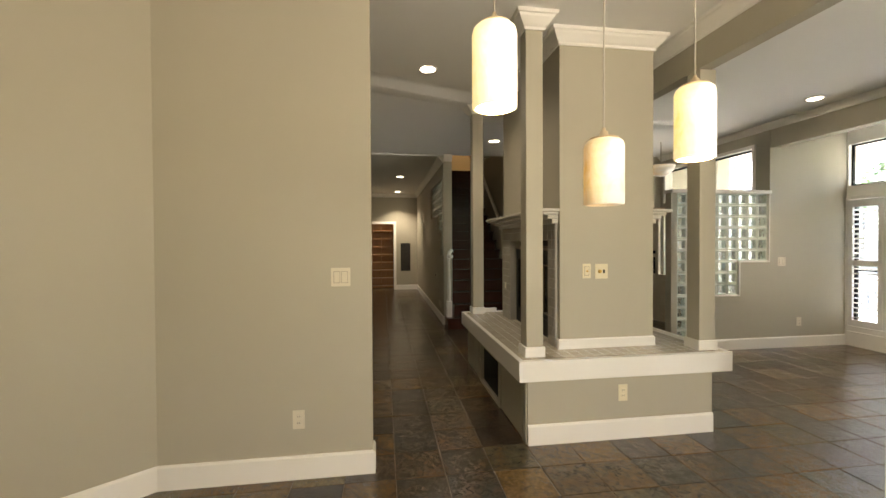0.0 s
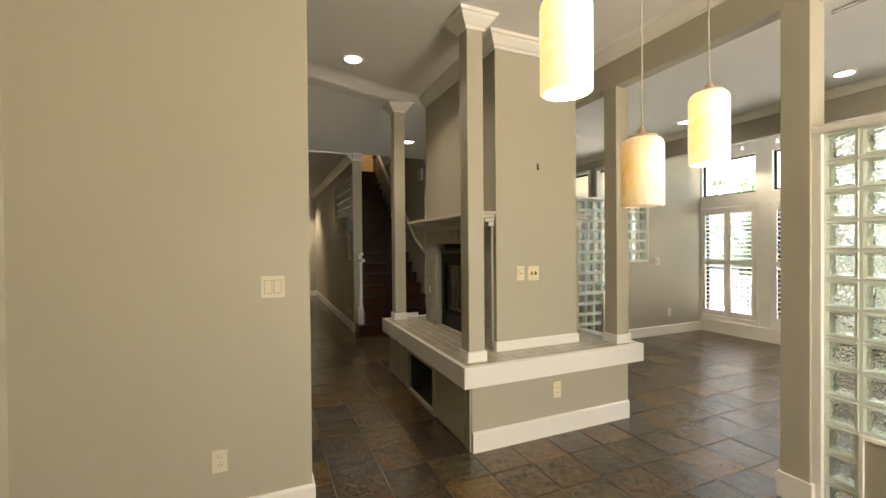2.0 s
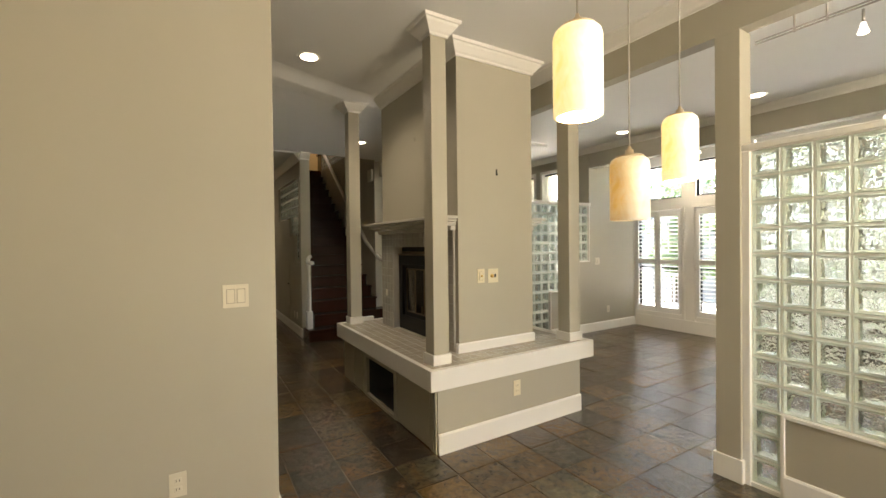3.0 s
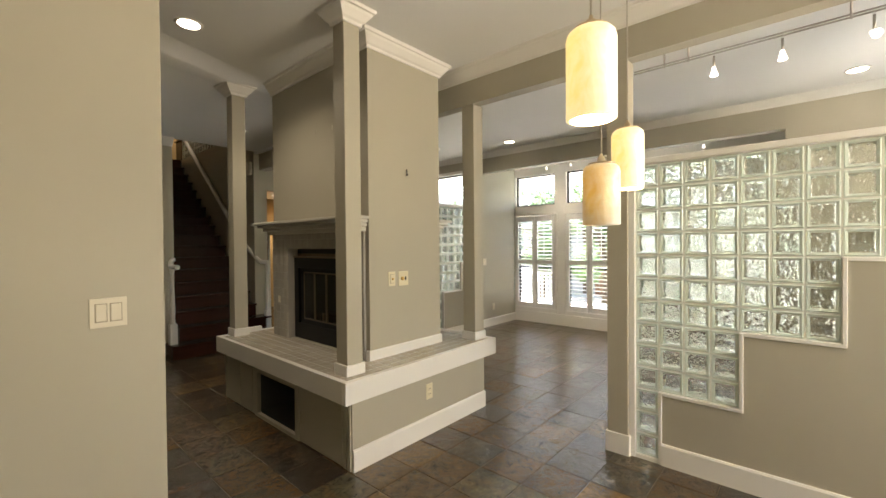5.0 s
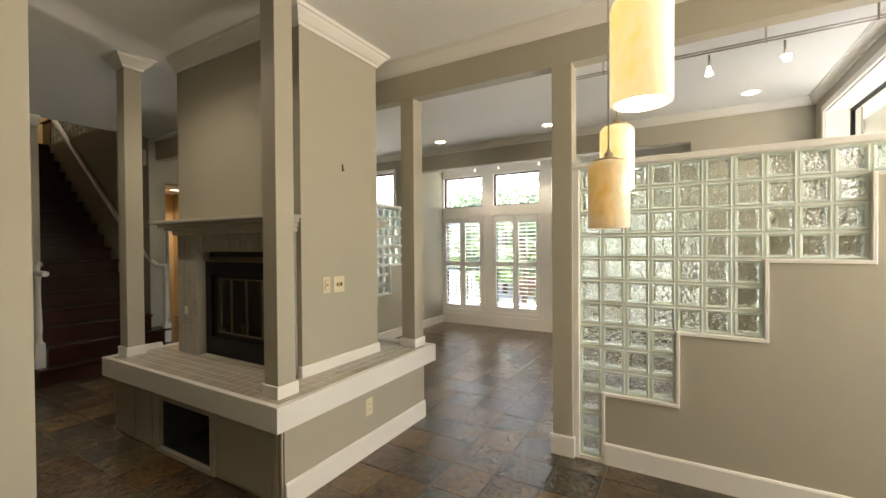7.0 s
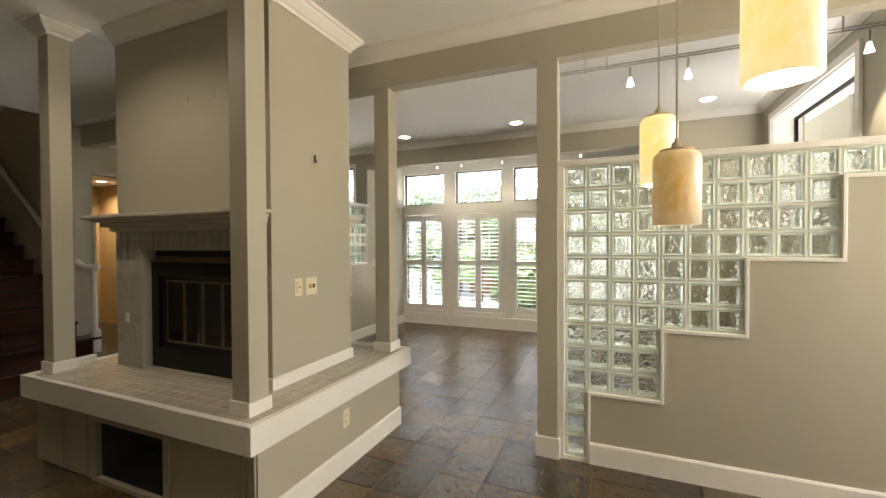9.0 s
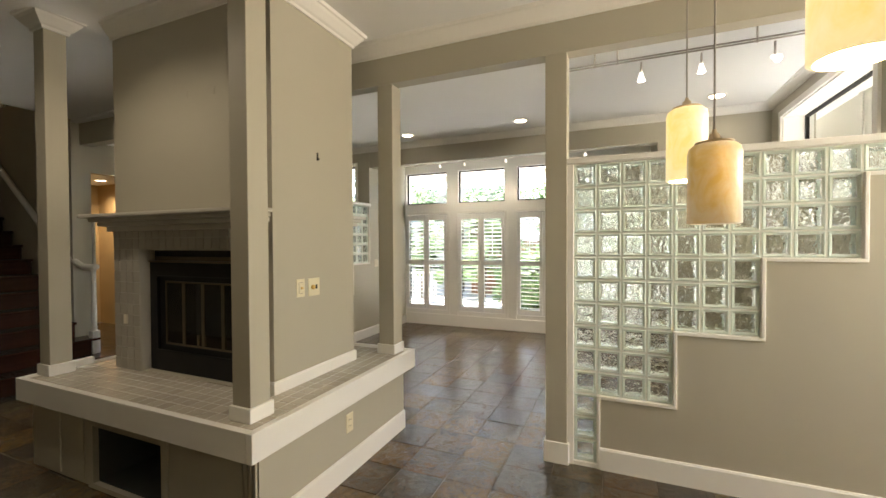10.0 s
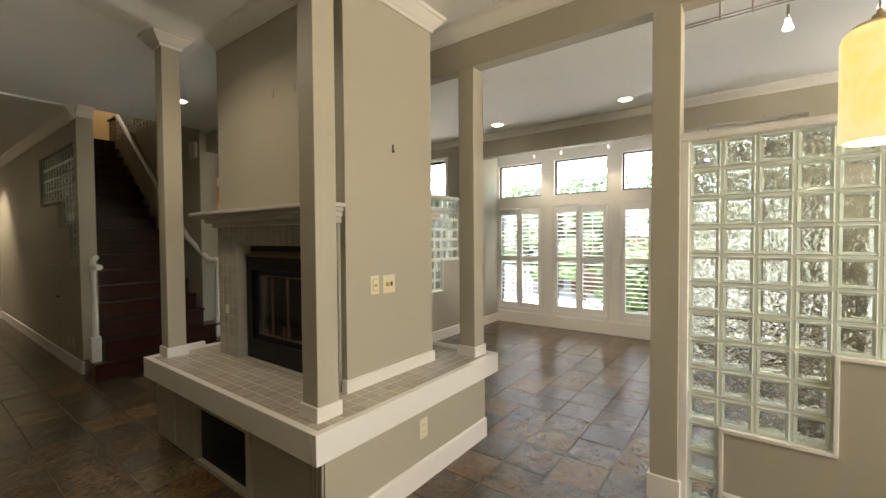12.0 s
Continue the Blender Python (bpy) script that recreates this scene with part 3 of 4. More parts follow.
part("back_curb", boxes((1.19, 1.36, 4.72, 4.762, HT - 0.004, HT + 0.045), bevel=0.004), M_trim, hearth, "white curb strip")

FY0, FY1, FZ0, FZ1 = 3.14, 4.16, 0.61, 1.457
CX0, CX1, CY0, CY1 = 1.37, 2.16, 2.95, 4.45
chimney = empty("chimney_breast", "greige chimney breast with a see-through fireplace", "fireplace")
part("breast", framed("x", CX0, CX1, (CY0, CY1, HT - 0.004, CL), (FY0, FY1, FZ0, FZ1)), M_wall, chimney)
part("baseboard", sweep([(CX0, CY0 + 0.03, HT), (CX0, CY0, HT), (CX1, CY0, HT), (CX1, CY0 + 0.03, HT)], [(0, 0), (0.013, 0), (0.013, 0.066), (0.006, 0.076), (0, 0.076)]), M_trim, chimney, "white painted low baseboard")
TY, TZ = 0.0722, 0.0774
DEEP = 0.05  # the metal front stands this far behind the tiles
for side in (-1, 1):
    fx = CX0 if side < 0 else CX1

    def bx(a, b, y0, y1, z0, z1):
        return (fx - b, fx - a, y0, y1, z0, z1) if side < 0 else (fx + a, fx + b, y0, y1, z0, z1)

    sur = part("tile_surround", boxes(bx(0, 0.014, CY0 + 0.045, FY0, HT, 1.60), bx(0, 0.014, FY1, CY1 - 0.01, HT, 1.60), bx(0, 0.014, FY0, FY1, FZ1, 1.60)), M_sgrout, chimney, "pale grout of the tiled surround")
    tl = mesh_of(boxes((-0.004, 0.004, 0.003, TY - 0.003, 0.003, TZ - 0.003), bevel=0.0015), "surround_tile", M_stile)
    columns = [FY1 + k * TY for k in range(4)] + [FY1 - (k + 1) * TY for k in range(14)] + [FY0 - (k + 1) * TY for k in range(2)]
    for y in columns:
        inside = FY0 - 0.01 < y < FY1 - 0.01
        for r in range(11 if inside else 0, 13):
            piece("tile", tl, sur, fx + side * 0.0145, y, HT + 0.001 + r * TZ)
    part("tile_reveal", boxes(bx(-DEEP, 0.016, FY1 - 0.006, FY1 - 0.001, HT + 0.004, FZ1), bx(-DEEP, 0.016, FY0 + 0.001, FY0 + 0.006, HT + 0.004, FZ1), bx(-DEEP, 0.016, FY0 + 0.006, FY1 - 0.006, FZ1 - 0.006, FZ1 - 0.001)), M_stile, chimney, "glazed tile reveal of the firebox")
    mantel = part("mantel", boxes(bx(0.0, 0.05, CY0 + 0.03, CY1 + 0.02, 1.585, 1.62), bx(0, 0.09, CY0 + 0.02, CY1 + 0.06, 1.62, 1.65), bx(0, 0.13, CY0 + 0.01, CY1 + 0.09, 1.65, 1.675), bx(0, 0.175, CY0 - 0.004, CY1 + 0.13, 1.675, 1.70), bevel=0.006), M_mantel, chimney, "greige painted moulded mantel shelf")
    f0, f1 = sorted((fx - side * DEEP, fx - side * (DEEP + 0.02)))
    OY0, OY1, OZ0, OZ1 = FY0 + 0.085, FY1 - 0.085, 0.750, 1.274
    fb = part("firebox_front", framed("x", f0, f1, (FY0 + 0.006, FY1 - 0.006, FZ0, 1.373), (OY0, OY1, OZ0, OZ1)), M_black, chimney, "black metal fireplace front")
    part("hood_slot", boxes(bx(-DEEP - 0.06, -DEEP - 0.05, FY0 + 0.006, FY1 - 0.006, 1.373, FZ1 - 0.006)), M_dark, fb, "dark warm air slot above the doors")
    part("hood_strip", boxes(bx(-DEEP - 0.05, -DEEP + 0.012, FY0 + 0.008, FY1 - 0.008, 1.366, 1.378), bx(-DEEP - 0.045, -DEEP - 0.037, FY0 + 0.008, FY1 - 0.008, 1.378, 1.405), bevel=0.002), M_brass, fb, "aged brass hood strip")
    part("inner_lip", boxes(bx(-DEEP, -DEEP + 0.008, OY0, OY1, OZ1 - 0.008, OZ1), bx(-DEEP, -DEEP + 0.008, OY0, OY1, OZ0, OZ0 + 0.008), bx(-DEEP, -DEEP + 0.008, OY0, OY0 + 0.008, OZ0 + 0.008, OZ1 - 0.008), bx(-DEEP, -DEEP + 0.008, OY1 - 0.008, OY1, OZ0 + 0.008, OZ1 - 0.008)), M_black, fb, "thin black lip round the doors")
    f0, f1 = sorted((fx - side * (DEEP + 0.022), fx - side * (DEEP + 0.034)))
    part("door_surround", framed("x", f0, f1, (OY0, OY1, OZ0, OZ1), (OY0 + 0.045, OY1 - 0.045, OZ0 + 0.04, OZ1 - 0.038)), M_black, fb, "recessed black door surround")
    dz0, dz1 = OZ0 + 0.042, OZ1 - 0.040
    wide = (OY1 - OY0 - 0.094) / 4
    for k in range(4):
        y0 = OY0 + 0.047 + k * wide + 0.002
        y1 = y0 + wide - 0.004
        e = 0.011
        d = part("glass_door", boxes(bx(-DEEP - 0.034, -DEEP - 0.022, y0, y0 + e, dz0, dz1), bx(-DEEP - 0.034, -DEEP - 0.022, y1 - e, y1, dz0, dz1), bx(-DEEP - 0.034, -DEEP - 0.022, y0 + e, y1 - e, dz0, dz0 + e), bx(-DEEP - 0.034, -DEEP - 0.022, y0 + e, y1 - e, dz1 - e, dz1)), M_brass, chimney, "dark brass framed fireplace glass door")
        part("pane", boxes(bx(-DEEP - 0.030, -DEEP - 0.026, y0 + e, y1 - e, dz0 + e, dz1 - e)), M_fireglass, d, "smoked glass pane")
    for y in (-0.03, 0.03):
        c = (OY0 + OY1) / 2 + y
        part("door_pull", boxes(bx(-DEEP - 0.022, -DEEP - 0.004, c - 0.006, c + 0.006, dz0 + 0.02, dz0 + 0.09), bevel=0.003), M_brass, fb, "brass door pull")
part("firebox_lining", boxes((CX0 + 0.09, CX1 - 0.09, FY0, FY0 + 0.02, FZ0, FZ1), (CX0 + 0.09, CX1 - 0.09, FY1 - 0.02, FY1, FZ0, FZ1), (CX0 + 0.09, CX1 - 0.09, FY0 + 0.02, FY1 - 0.02, FZ0, FZ0 + 0.02), (CX0 + 0.09, CX1 - 0.09, FY0 + 0.02, FY1 - 0.02, FZ1 - 0.02, FZ1), (1.755, 1.775, FY0 + 0.02, FY1 - 0.02, FZ0 + 0.02, FZ1 - 0.02)), M_foam, chimney, "sooty firebox lining")
rockm = boxes((1.52, 1.74, 3.45, 3.53, FZ0 + 0.02, FZ0 + 0.16), (1.55, 1.63, 3.34, 4.0, FZ0 + 0.14, FZ0 + 0.22), (1.53, 1.73, 3.80, 3.87, FZ0 + 0.02, FZ0 + 0.15), bevel=0.02)
part("gas_logs", rockm, M_bark, chimney, "charred ceramic gas logs")

# ---- glass block screens ----


def block_mesh(along, pu, pv):
    """One hollow wavy glass block; along: the axis of its width; pu, pv: its pitch across and up."""
    bm = bmesh.new()
    hu, hv, t, r = pu / 2 - 0.004, pv / 2 - 0.004, 0.040, 0.019
    def ring(cut, d):
        u, w = hu - cut, hv - cut
        pts = ((-u, -w), (u, -w), (u, w), (-u, w))
        return [bm.verts.new((d, a, b) if along == "y" else (a, d, b)) for a, b in pts]
    a = [ring(0, -t + 0.006), ring(0.006, -t), ring(r, -t + 0.004)]
    b = [ring(0, t - 0.006), ring(0.006, t), ring(r, t - 0.004)]
    for rings in (a, b):
        for p, q2 in zip(rings, rings[1:]):
            for k in range(4):
                bm.faces.new((p[k], p[(k + 1) % 4], q2[(k + 1) % 4], q2[k]))
    for k in range(4):
        bm.faces.new((a[0][k], a[0][(k + 1) % 4], b[0][(k + 1) % 4], b[0][k]))
        bm.faces.new((a[2][k], a[2][(k + 1) % 4], b[2][(k + 1) % 4], b[2][k]))
    bmesh.ops.recalc_face_normals(bm, faces=bm.faces)
    # the two pressed panes, pillowed towards their edges
    for d0, d1 in ((-t + 0.004, -t + 0.012), (t - 0.012, t - 0.004)):
        n0 = len(bm.faces)
        out = -1 if d0 < 0 else 1
        face = d0 if d0 < 0 else d1
        other = d1 if d0 < 0 else d0
        rows = [ring(r + 0.0008, other), ring(r + 0.0008, face), ring(r + 0.006, face + out * 0.0025), ring(r + 0.012, face + out * 0.0032)]
        for p, q2 in zip(rows, rows[1:]):
            for k in range(4):
                bm.faces.new((p[k], p[(k + 1) % 4], q2[(k + 1) % 4], q2[k]))
        bm.faces.new(rows[0][::-1])
        bm.faces.new(rows[-1])
        made = list(bm.faces)[n0:]
        bmesh.ops.recalc_face_normals(bm, faces=made)
        for f in made:
            f.material_index = 1
    me = bpy.data.meshes.new("glass_block")
    bm.to_mesh(me)
    bm.free()
    me.materials.append(M_rim)
    me.materials.append(M_wavy)
    return me


def mortar(cells, axis, at, u0, w0, du, pu, pv):
    """White joints of a screen: cells are (column, row from the top)."""
    bm = bmesh.new()
    j = 0.0048
    for c, r in cells:
        a0, a1 = sorted((u0 + du * c * pu, u0 + du * (c + 1) * pu))
        z1 = w0 - r * pv
        z0 = z1 - pv
        for (p0, p1, q0, q1) in ((a0, a1, z0, z0 + j), (a0, a1, z1 - j, z1), (a0, a0 + j, z0 + j, z1 - j), (a1 - j, a1, z0 + j, z1 - j)):
            if axis == "y":
                box(bm, at - 0.036, at + 0.036, p0, p1, q0, q1)
            else:
                box(bm, p0, p1, at - 0.036, at + 0.036, q0, q1)
    return bm


def screen(name, heights, axis, at, u0, top, du, label, pu=GP, pv=GP):
    s = empty(name, label, "glass wall")
    cells = [(c, r) for c, h in enumerate(heights) for r in range(h)]
    part("mortar_joints", mortar(cells, axis, at, u0, top, du, pu, pv), M_mortar, s, "pale joints between the blocks")
    me = block_mesh(axis, pu, pv)
    for c, r in cells:
        u = u0 + du * (c + 0.5) * pu
        z = top - (r + 0.5) * pv
        o = piece("glass_block", me, s, *((at, u, z) if axis == "y" else (u, at, z)))
        o.visible_shadow = False
    return s


GTOP = gz[13]
near = screen("glass_block_screen", [13] + [10] * 3 + [7] * 3 + [4] * 3 + [1] * 5, "y", 2.47, GY, GTOP, -1, "stepped screen of clear wavy glass blocks in pale joints", GU, GV)
part("cap", boxes((GX0 - 0.025, GX1 + 0.02, GY - 15 * GU, GY + 0.040, GTOP, GTOP + 0.04), bevel=0.006), M_trim, near, "white painted cap rail")
part("foot", boxes((GX0 - 0.004, GX1, gy[1], GY, 0, GZ)), M_trim, near, "white painted foot strip")


def trim_y(y0, y1, z0, z1):
    return (GX0 - 0.012, GX1, y0, y1, z0, z1)


trims = [trim_y(GY, GY + 0.040, 0, GTOP), trim_y(gy[1] - T, gy[1], 0, gz[3]), trim_y(gy[2] - T, gy[1] - T, gz[3] - T, gz[3]), trim_y(gy[2] - T, gy[2], gz[3], gz[6]),
         trim_y(gy[3] - T, gy[2] - T, gz[6] - T, gz[6]), trim_y(gy[3] - T, gy[3], gz[6], gz[9]), trim_y(gy[4] - T, gy[3] - T, gz[9] - T, gz[9]), trim_y(gy[4] - T, gy[4], gz[9], gz[12]), trim_y(-0.85, gy[4] - T, gz[12] - T, gz[12])]
for b in trims:
    part("edge_trim", boxes(b, bevel=0.003), M_trim, near, "white painted edge strip")

FTOP = 2.068
far = screen("glass_block_screen", [6] * 3 + [9] * 3 + [13] * 3, "x", 4.81, 5.138 - 0.018, FTOP, -1, "stepped screen of glass blocks beside the entry")
fx0 = 5.12 - 9 * GP
part("cap", boxes((fx0 - 0.09, 5.15, 4.725, 4.89, FTOP, FTOP + 0.045), bevel=0.006), M_trim, far, "white painted cap rail")
part("end_post", boxes((fx0 - 0.085, fx0 - 0.002, 4.755, 4.865, 0, FTOP)), M_wall, far, "greige end post")
x1, x2 = 5.12 - 3 * GP, 5.12 - 6 * GP
for b in ((5.12, 5.138, 4.74, 4.87, FTOP - 6 * GP, FTOP), (x1, 5.138, 4.74, 4.87, FTOP - 6 * GP - 0.018, FTOP - 6 * GP), (x1, x1 + 0.018, 4.738, 4.872, FTOP - 9 * GP, FTOP - 6 * GP - 0.018),
          (x2, x1 + 0.018, 4.738, 4.872, FTOP - 9 * GP - 0.018, FTOP - 9 * GP), (x2, x2 + 0.018, 4.738, 4.872, FTOP - 13 * GP, FTOP - 9 * GP - 0.018)):
    part("edge_trim", boxes(b, bevel=0.003), M_trim, far, "white painted edge strip")
hallg = screen("glass_block_screen", [9, 9, 7, 7, 6, 6, 4, 4, 4, 4, 4, 4], "y", 1.135, 7.195, 2.595, 1, "glass block panel set in the hall wall")

upper = screen("glass_block_screen", [4] * 22, "y", SX1 + 0.08, 7.45, 3.35 + 4 * 0.149, 1, "glass block parapet of the upper landing")
cab = thing("landing_cabinet", boxes((2.47, 2.75, 11.0, 11.4, 3.34, 3.86), (2.44, 2.78, 10.97, 11.43, 3.86, 3.89), bevel=0.006), M_stair, "reddish wood cabinet at the head of the stairs", "cabinet")
# ---- stairs ----
RISE, RUN, Y0 = 0.186, 0.24, 6.62
stairs = empty("staircase", "dark cherry wood staircase with closed risers", "stairs")
NS = 18
for k in range(NS):
    x1 = SX1 + (0.24 if k == 0 else 0.12 if k == 1 else 0.0)
    x0 = 1.065 if k == 0 else SX0
    y = Y0 + k * RUN
    z = (k + 1) * RISE
    part("riser", boxes((x0, x1 - 0.01, y, y + 0.02, z - RISE, z - 0.03)), M_stair, stairs)
    part("tread", boxes((x0, x1, y - 0.025, y + RUN + 0.02, z - 0.03, z), bevel=0.006), M_stair, stairs)
    if k < 3:
        part("end_board", boxes((SX1 - 0.02, x1 - 0.012, y + 0.02, y + 2 * RUN, max(0, z - 2 * RISE), z - 0.03)), M_stair, stairs)
part("step_fill", boxes((1.07, 1.21, Y0 + 0.02, 7.05, 0, RISE - 0.03)), M_stair, stairs)


def newel(x, y, z0, z1, label, k=1.0):
    p = [(0.032, z0), (0.032, z0 + 0.28), (0.024, z0 + 0.29), (0.030, z0 + 0.31), (0.022, z0 + 0.33), (0.026, z0 + 0.36), (0.029, z0 + 0.45), (0.024, z0 + 0.62), (0.018, z1 - 0.14), (0.024, z1 - 0.11), (0.018, z1 - 0.09), (0.026, z1 - 0.03), (0.026, z1)]
    ob = thing("newel_post", lathe([(r * k, z) for r, z in p], 16, x, y), M_trim, label, "newel post")
    part("square_foot", boxes((x - 0.04 * k, x + 0.04 * k, y - 0.04 * k, y + 0.04 * k, z0, z0 + 0.27), bevel=0.004), M_trim, ob)
    return ob


newel(1.105, 6.755, RISE, 1.19, "white turned newel post on the bottom stair", 1.08)
newel(2.44, 6.88, RISE, 1.20, "white turned newel post on the bottom stair")
rail_l = thing("handrail", tube([(1.115, 6.56, 1.21), (1.105, 6.70, 1.21), (1.115, 6.85, 1.21), (1.15, 6.97, 1.27), (1.20, 7.05, 1.30)], 0.03), M_trim, "short white painted handrail end", "handrail")
rail_r = thing("handrail", tube([(2.44, 6.82, 1.22), (2.43, 7.06, 1.22), (2.42, 7.16, 1.26), (2.33, 7.50, 1.53), (2.33, 10.6, 3.94)], 0.034), M_trim, "white painted handrail rising along the stair wall", "handrail")

# ---- windows ----


def window_unit(y0, y1, transom=True):
    """One bay of the window wall: transom with a dark sash above a pair of louvred shutters."""
    w = empty("window", "white framed window with transom above louvred shutters", "window", "structure", "living room windows")
    gx = WX + 0.07
    tz0, tz1 = 2.185, 2.75
    f = 0.02
    if transom:
        part("transom_sash", boxes((gx - 0.02, gx + 0.02, y0, y0 + f, tz0, tz1), (gx - 0.02, gx + 0.02, y1 - f, y1, tz0, tz1), (gx - 0.02, gx + 0.02, y0 + f, y1 - f, tz0, tz0 + f), (gx - 0.02, gx + 0.02, y0 + f, y1 - f, tz1 - f, tz1)), M_black, w, "dark bronze sash")
        p = part("transom_pane", boxes((gx - 0.003, gx + 0.003, y0 + f, y1 - f, tz0 + f, tz1 - f)), M_pane, w, "clear glass pane")
        p.visible_shadow = False
    p = part("pane", boxes((gx + 0.05, gx + 0.056, y0 + 0.03, y1 - 0.03, 0.30, 1.97)), M_pane, w, "clear glass pane")
    p.visible_shadow = False
    part("sash", boxes((gx + 0.035, gx + 0.075, y0, y0 + 0.03, 0.27, 2.0), (gx + 0.035, gx + 0.075, y1 - 0.03, y1, 0.27, 2.0), (gx + 0.035, gx + 0.075, y0 + 0.03, y1 - 0.03, 0.27, 0.30), (gx + 0.035, gx + 0.075, y0 + 0.03, y1 - 0.03, 1.97, 2.0), (gx + 0.035, gx + 0.075, y0 + 0.03, y1 - 0.03, 1.02, 1.06)), M_black, w, "dark bronze sash with a middle rail")
    sy0, sy1, sz0, sz1 = y0 + 0.005, y1 - 0.005, 0.275, 1.99
    mid = (sy0 + sy1) / 2
    for a, b in ((sy0, mid - 0.002), (mid + 0.002, sy1)):
        s = 0.052
        x0, x1 = WX - 0.004, WX + 0.026
        sh = part("shutter", boxes((x0, x1, a, a + s, sz0, sz1), (x0, x1, b - s, b, sz0, sz1), (x0, x1, a + s, b - s, sz0, sz0 + 0.085), (x0, x1, a + s, b - s, 1.09, 1.17), (x0, x1, a + s, b - s, sz1 - 0.10, sz1), bevel=0.003), M_shutter, w, "white louvred shutter leaf")
        for lo, hi in ((sz0 + 0.085, 1.09), (1.17, sz1 - 0.10)):
            n = round((hi - lo) / 0.067)
            me = louvre_mesh(b - a - 2 * s - 0.004)
            for k in range(n):
                piece("slat", me, sh, WX + 0.011, (a + b) / 2, lo + (k + 0.5) * (hi - lo) / n)
        part("tilt_rod", boxes((WX - 0.022, WX - 0.014, (a + b) / 2 - 0.005, (a + b) / 2 + 0.005, 1.25, sz1 - 0.16)), M_shutter, sh, "white tilt rod")
    return w


LM = {}


def louvre_mesh(width):
    key = round(width, 4)
    if key not in LM:
        bm = bmesh.new()
        ring = []
        for yy in (-width / 2, width / 2):
            ring.append([bm.verts.new((0.029 * math.cos(a), yy, 0.0045 * math.sin(a) - 0.011 * math.cos(a))) for a in [2 * math.pi * k / 8 for k in range(8)]])
        for k in range(8):
            bm.faces.new((ring[0][k], ring[0][(k + 1) % 8], ring[1][(k + 1) % 8], ring[1][k]))
        bm.faces.new(ring[0]), bm.faces.new(ring[1][::-1])
        LM[key] = mesh_of(bm, "slat", M_shutter)
    return LM[key]


UNITS = [(3.92, 4.75 - 0.02), (2.86, 3.70), (1.81, 2.65), (0.765, 1.60)]
wb = []
ys = [0.665] + [v for u in sorted(UNITS) for v in u] + [4.75]
for a, b in zip(ys[0::2], ys[1::2]):
    wb.append((WX, WX + 0.2, a, b, 0, CR))
for a, b in UNITS:
    wb += [(WX, WX + 0.2, a, b, 0, 0.27)]
    wb += [(WX, WX + 0.2, a, b, 2.0, 2.185), (WX, WX + 0.2, a, b, 2.75, CR)] if a > 1 else [(WX, WX + 0.2, a, b, 2.0, CR)]
thing("wall_windows", boxes(*wb), M_trim, "white painted panelled window wall", "wall", "structure")
for a, b in UNITS:
    window_unit(a, b, a > 1)
    # raised casing round each shutter pair
thing("trim", boxes(*[(WX - 0.018, WX, a - 0.055, a - 0.012, 0.0, 2.02) for a, b in UNITS], *[(WX - 0.018, WX, b + 0.012, min(b + 0.055, 4.75), 0.0, 2.02) for a, b in UNITS],
                     *[(WX - 0.018, WX, a - 0.012, min(b + 0.012, 4.75), 2.005, 2.045) for a, b in UNITS], bevel=0.003), M_trim, "white painted flat casing", "trim", "structure")
thing("baseboard", boxes((WX - 0.022, WX, 0.665, 4.73, 0, 0.20), bevel=0.004), M_trim, "white painted tall baseboard below the windows", "baseboard", "structure")

# high side window
sw = empty("window", "white framed high window with a dark sash", "window", "structure")
part("window_frame", boxes((WY0 - 0.06, WY0, -0.47, -0.43, 1.67, 2.765), (WY1, WY1 + 0.06, -0.47, -0.43, 1.67, 2.765), (WY0 - 0.06, WY1 + 0.06, -0.47, -0.43, 2.765, 2.825), (WY0, WY1, -0.70, -0.44, 1.75, 1.765), (WY0, WY1, -0.70, -0.45, 2.75, 2.765), (WY0, WY0 + 0.015, -0.70, -0.45, 1.765, 2.75), (WY1 - 0.015, WY1, -0.70, -0.45, 1.765, 2.75), bevel=0.003), M_trim, sw, "white painted casing")
SY0, SY1 = WY0 + 0.015, WY1 - 0.015
part("sash", boxes((SY0, SY0 + 0.03, -0.655, -0.625, 1.765, 2.75), (SY1 - 0.03, SY1, -0.655, -0.625, 1.765, 2.75), (SY0 + 0.03, SY1 - 0.03, -0.655, -0.625, 1.765, 1.79), (SY0 + 0.03, SY1 - 0.03, -0.655, -0.625, 2.725, 2.75)), M_black, sw, "dark bronze sash")
p = part("pane", boxes((SY0 + 0.03, SY1 - 0.03, -0.645, -0.639, 1.79, 2.725)), M_pane, sw, "clear glass pane")
p.visible_shadow = False

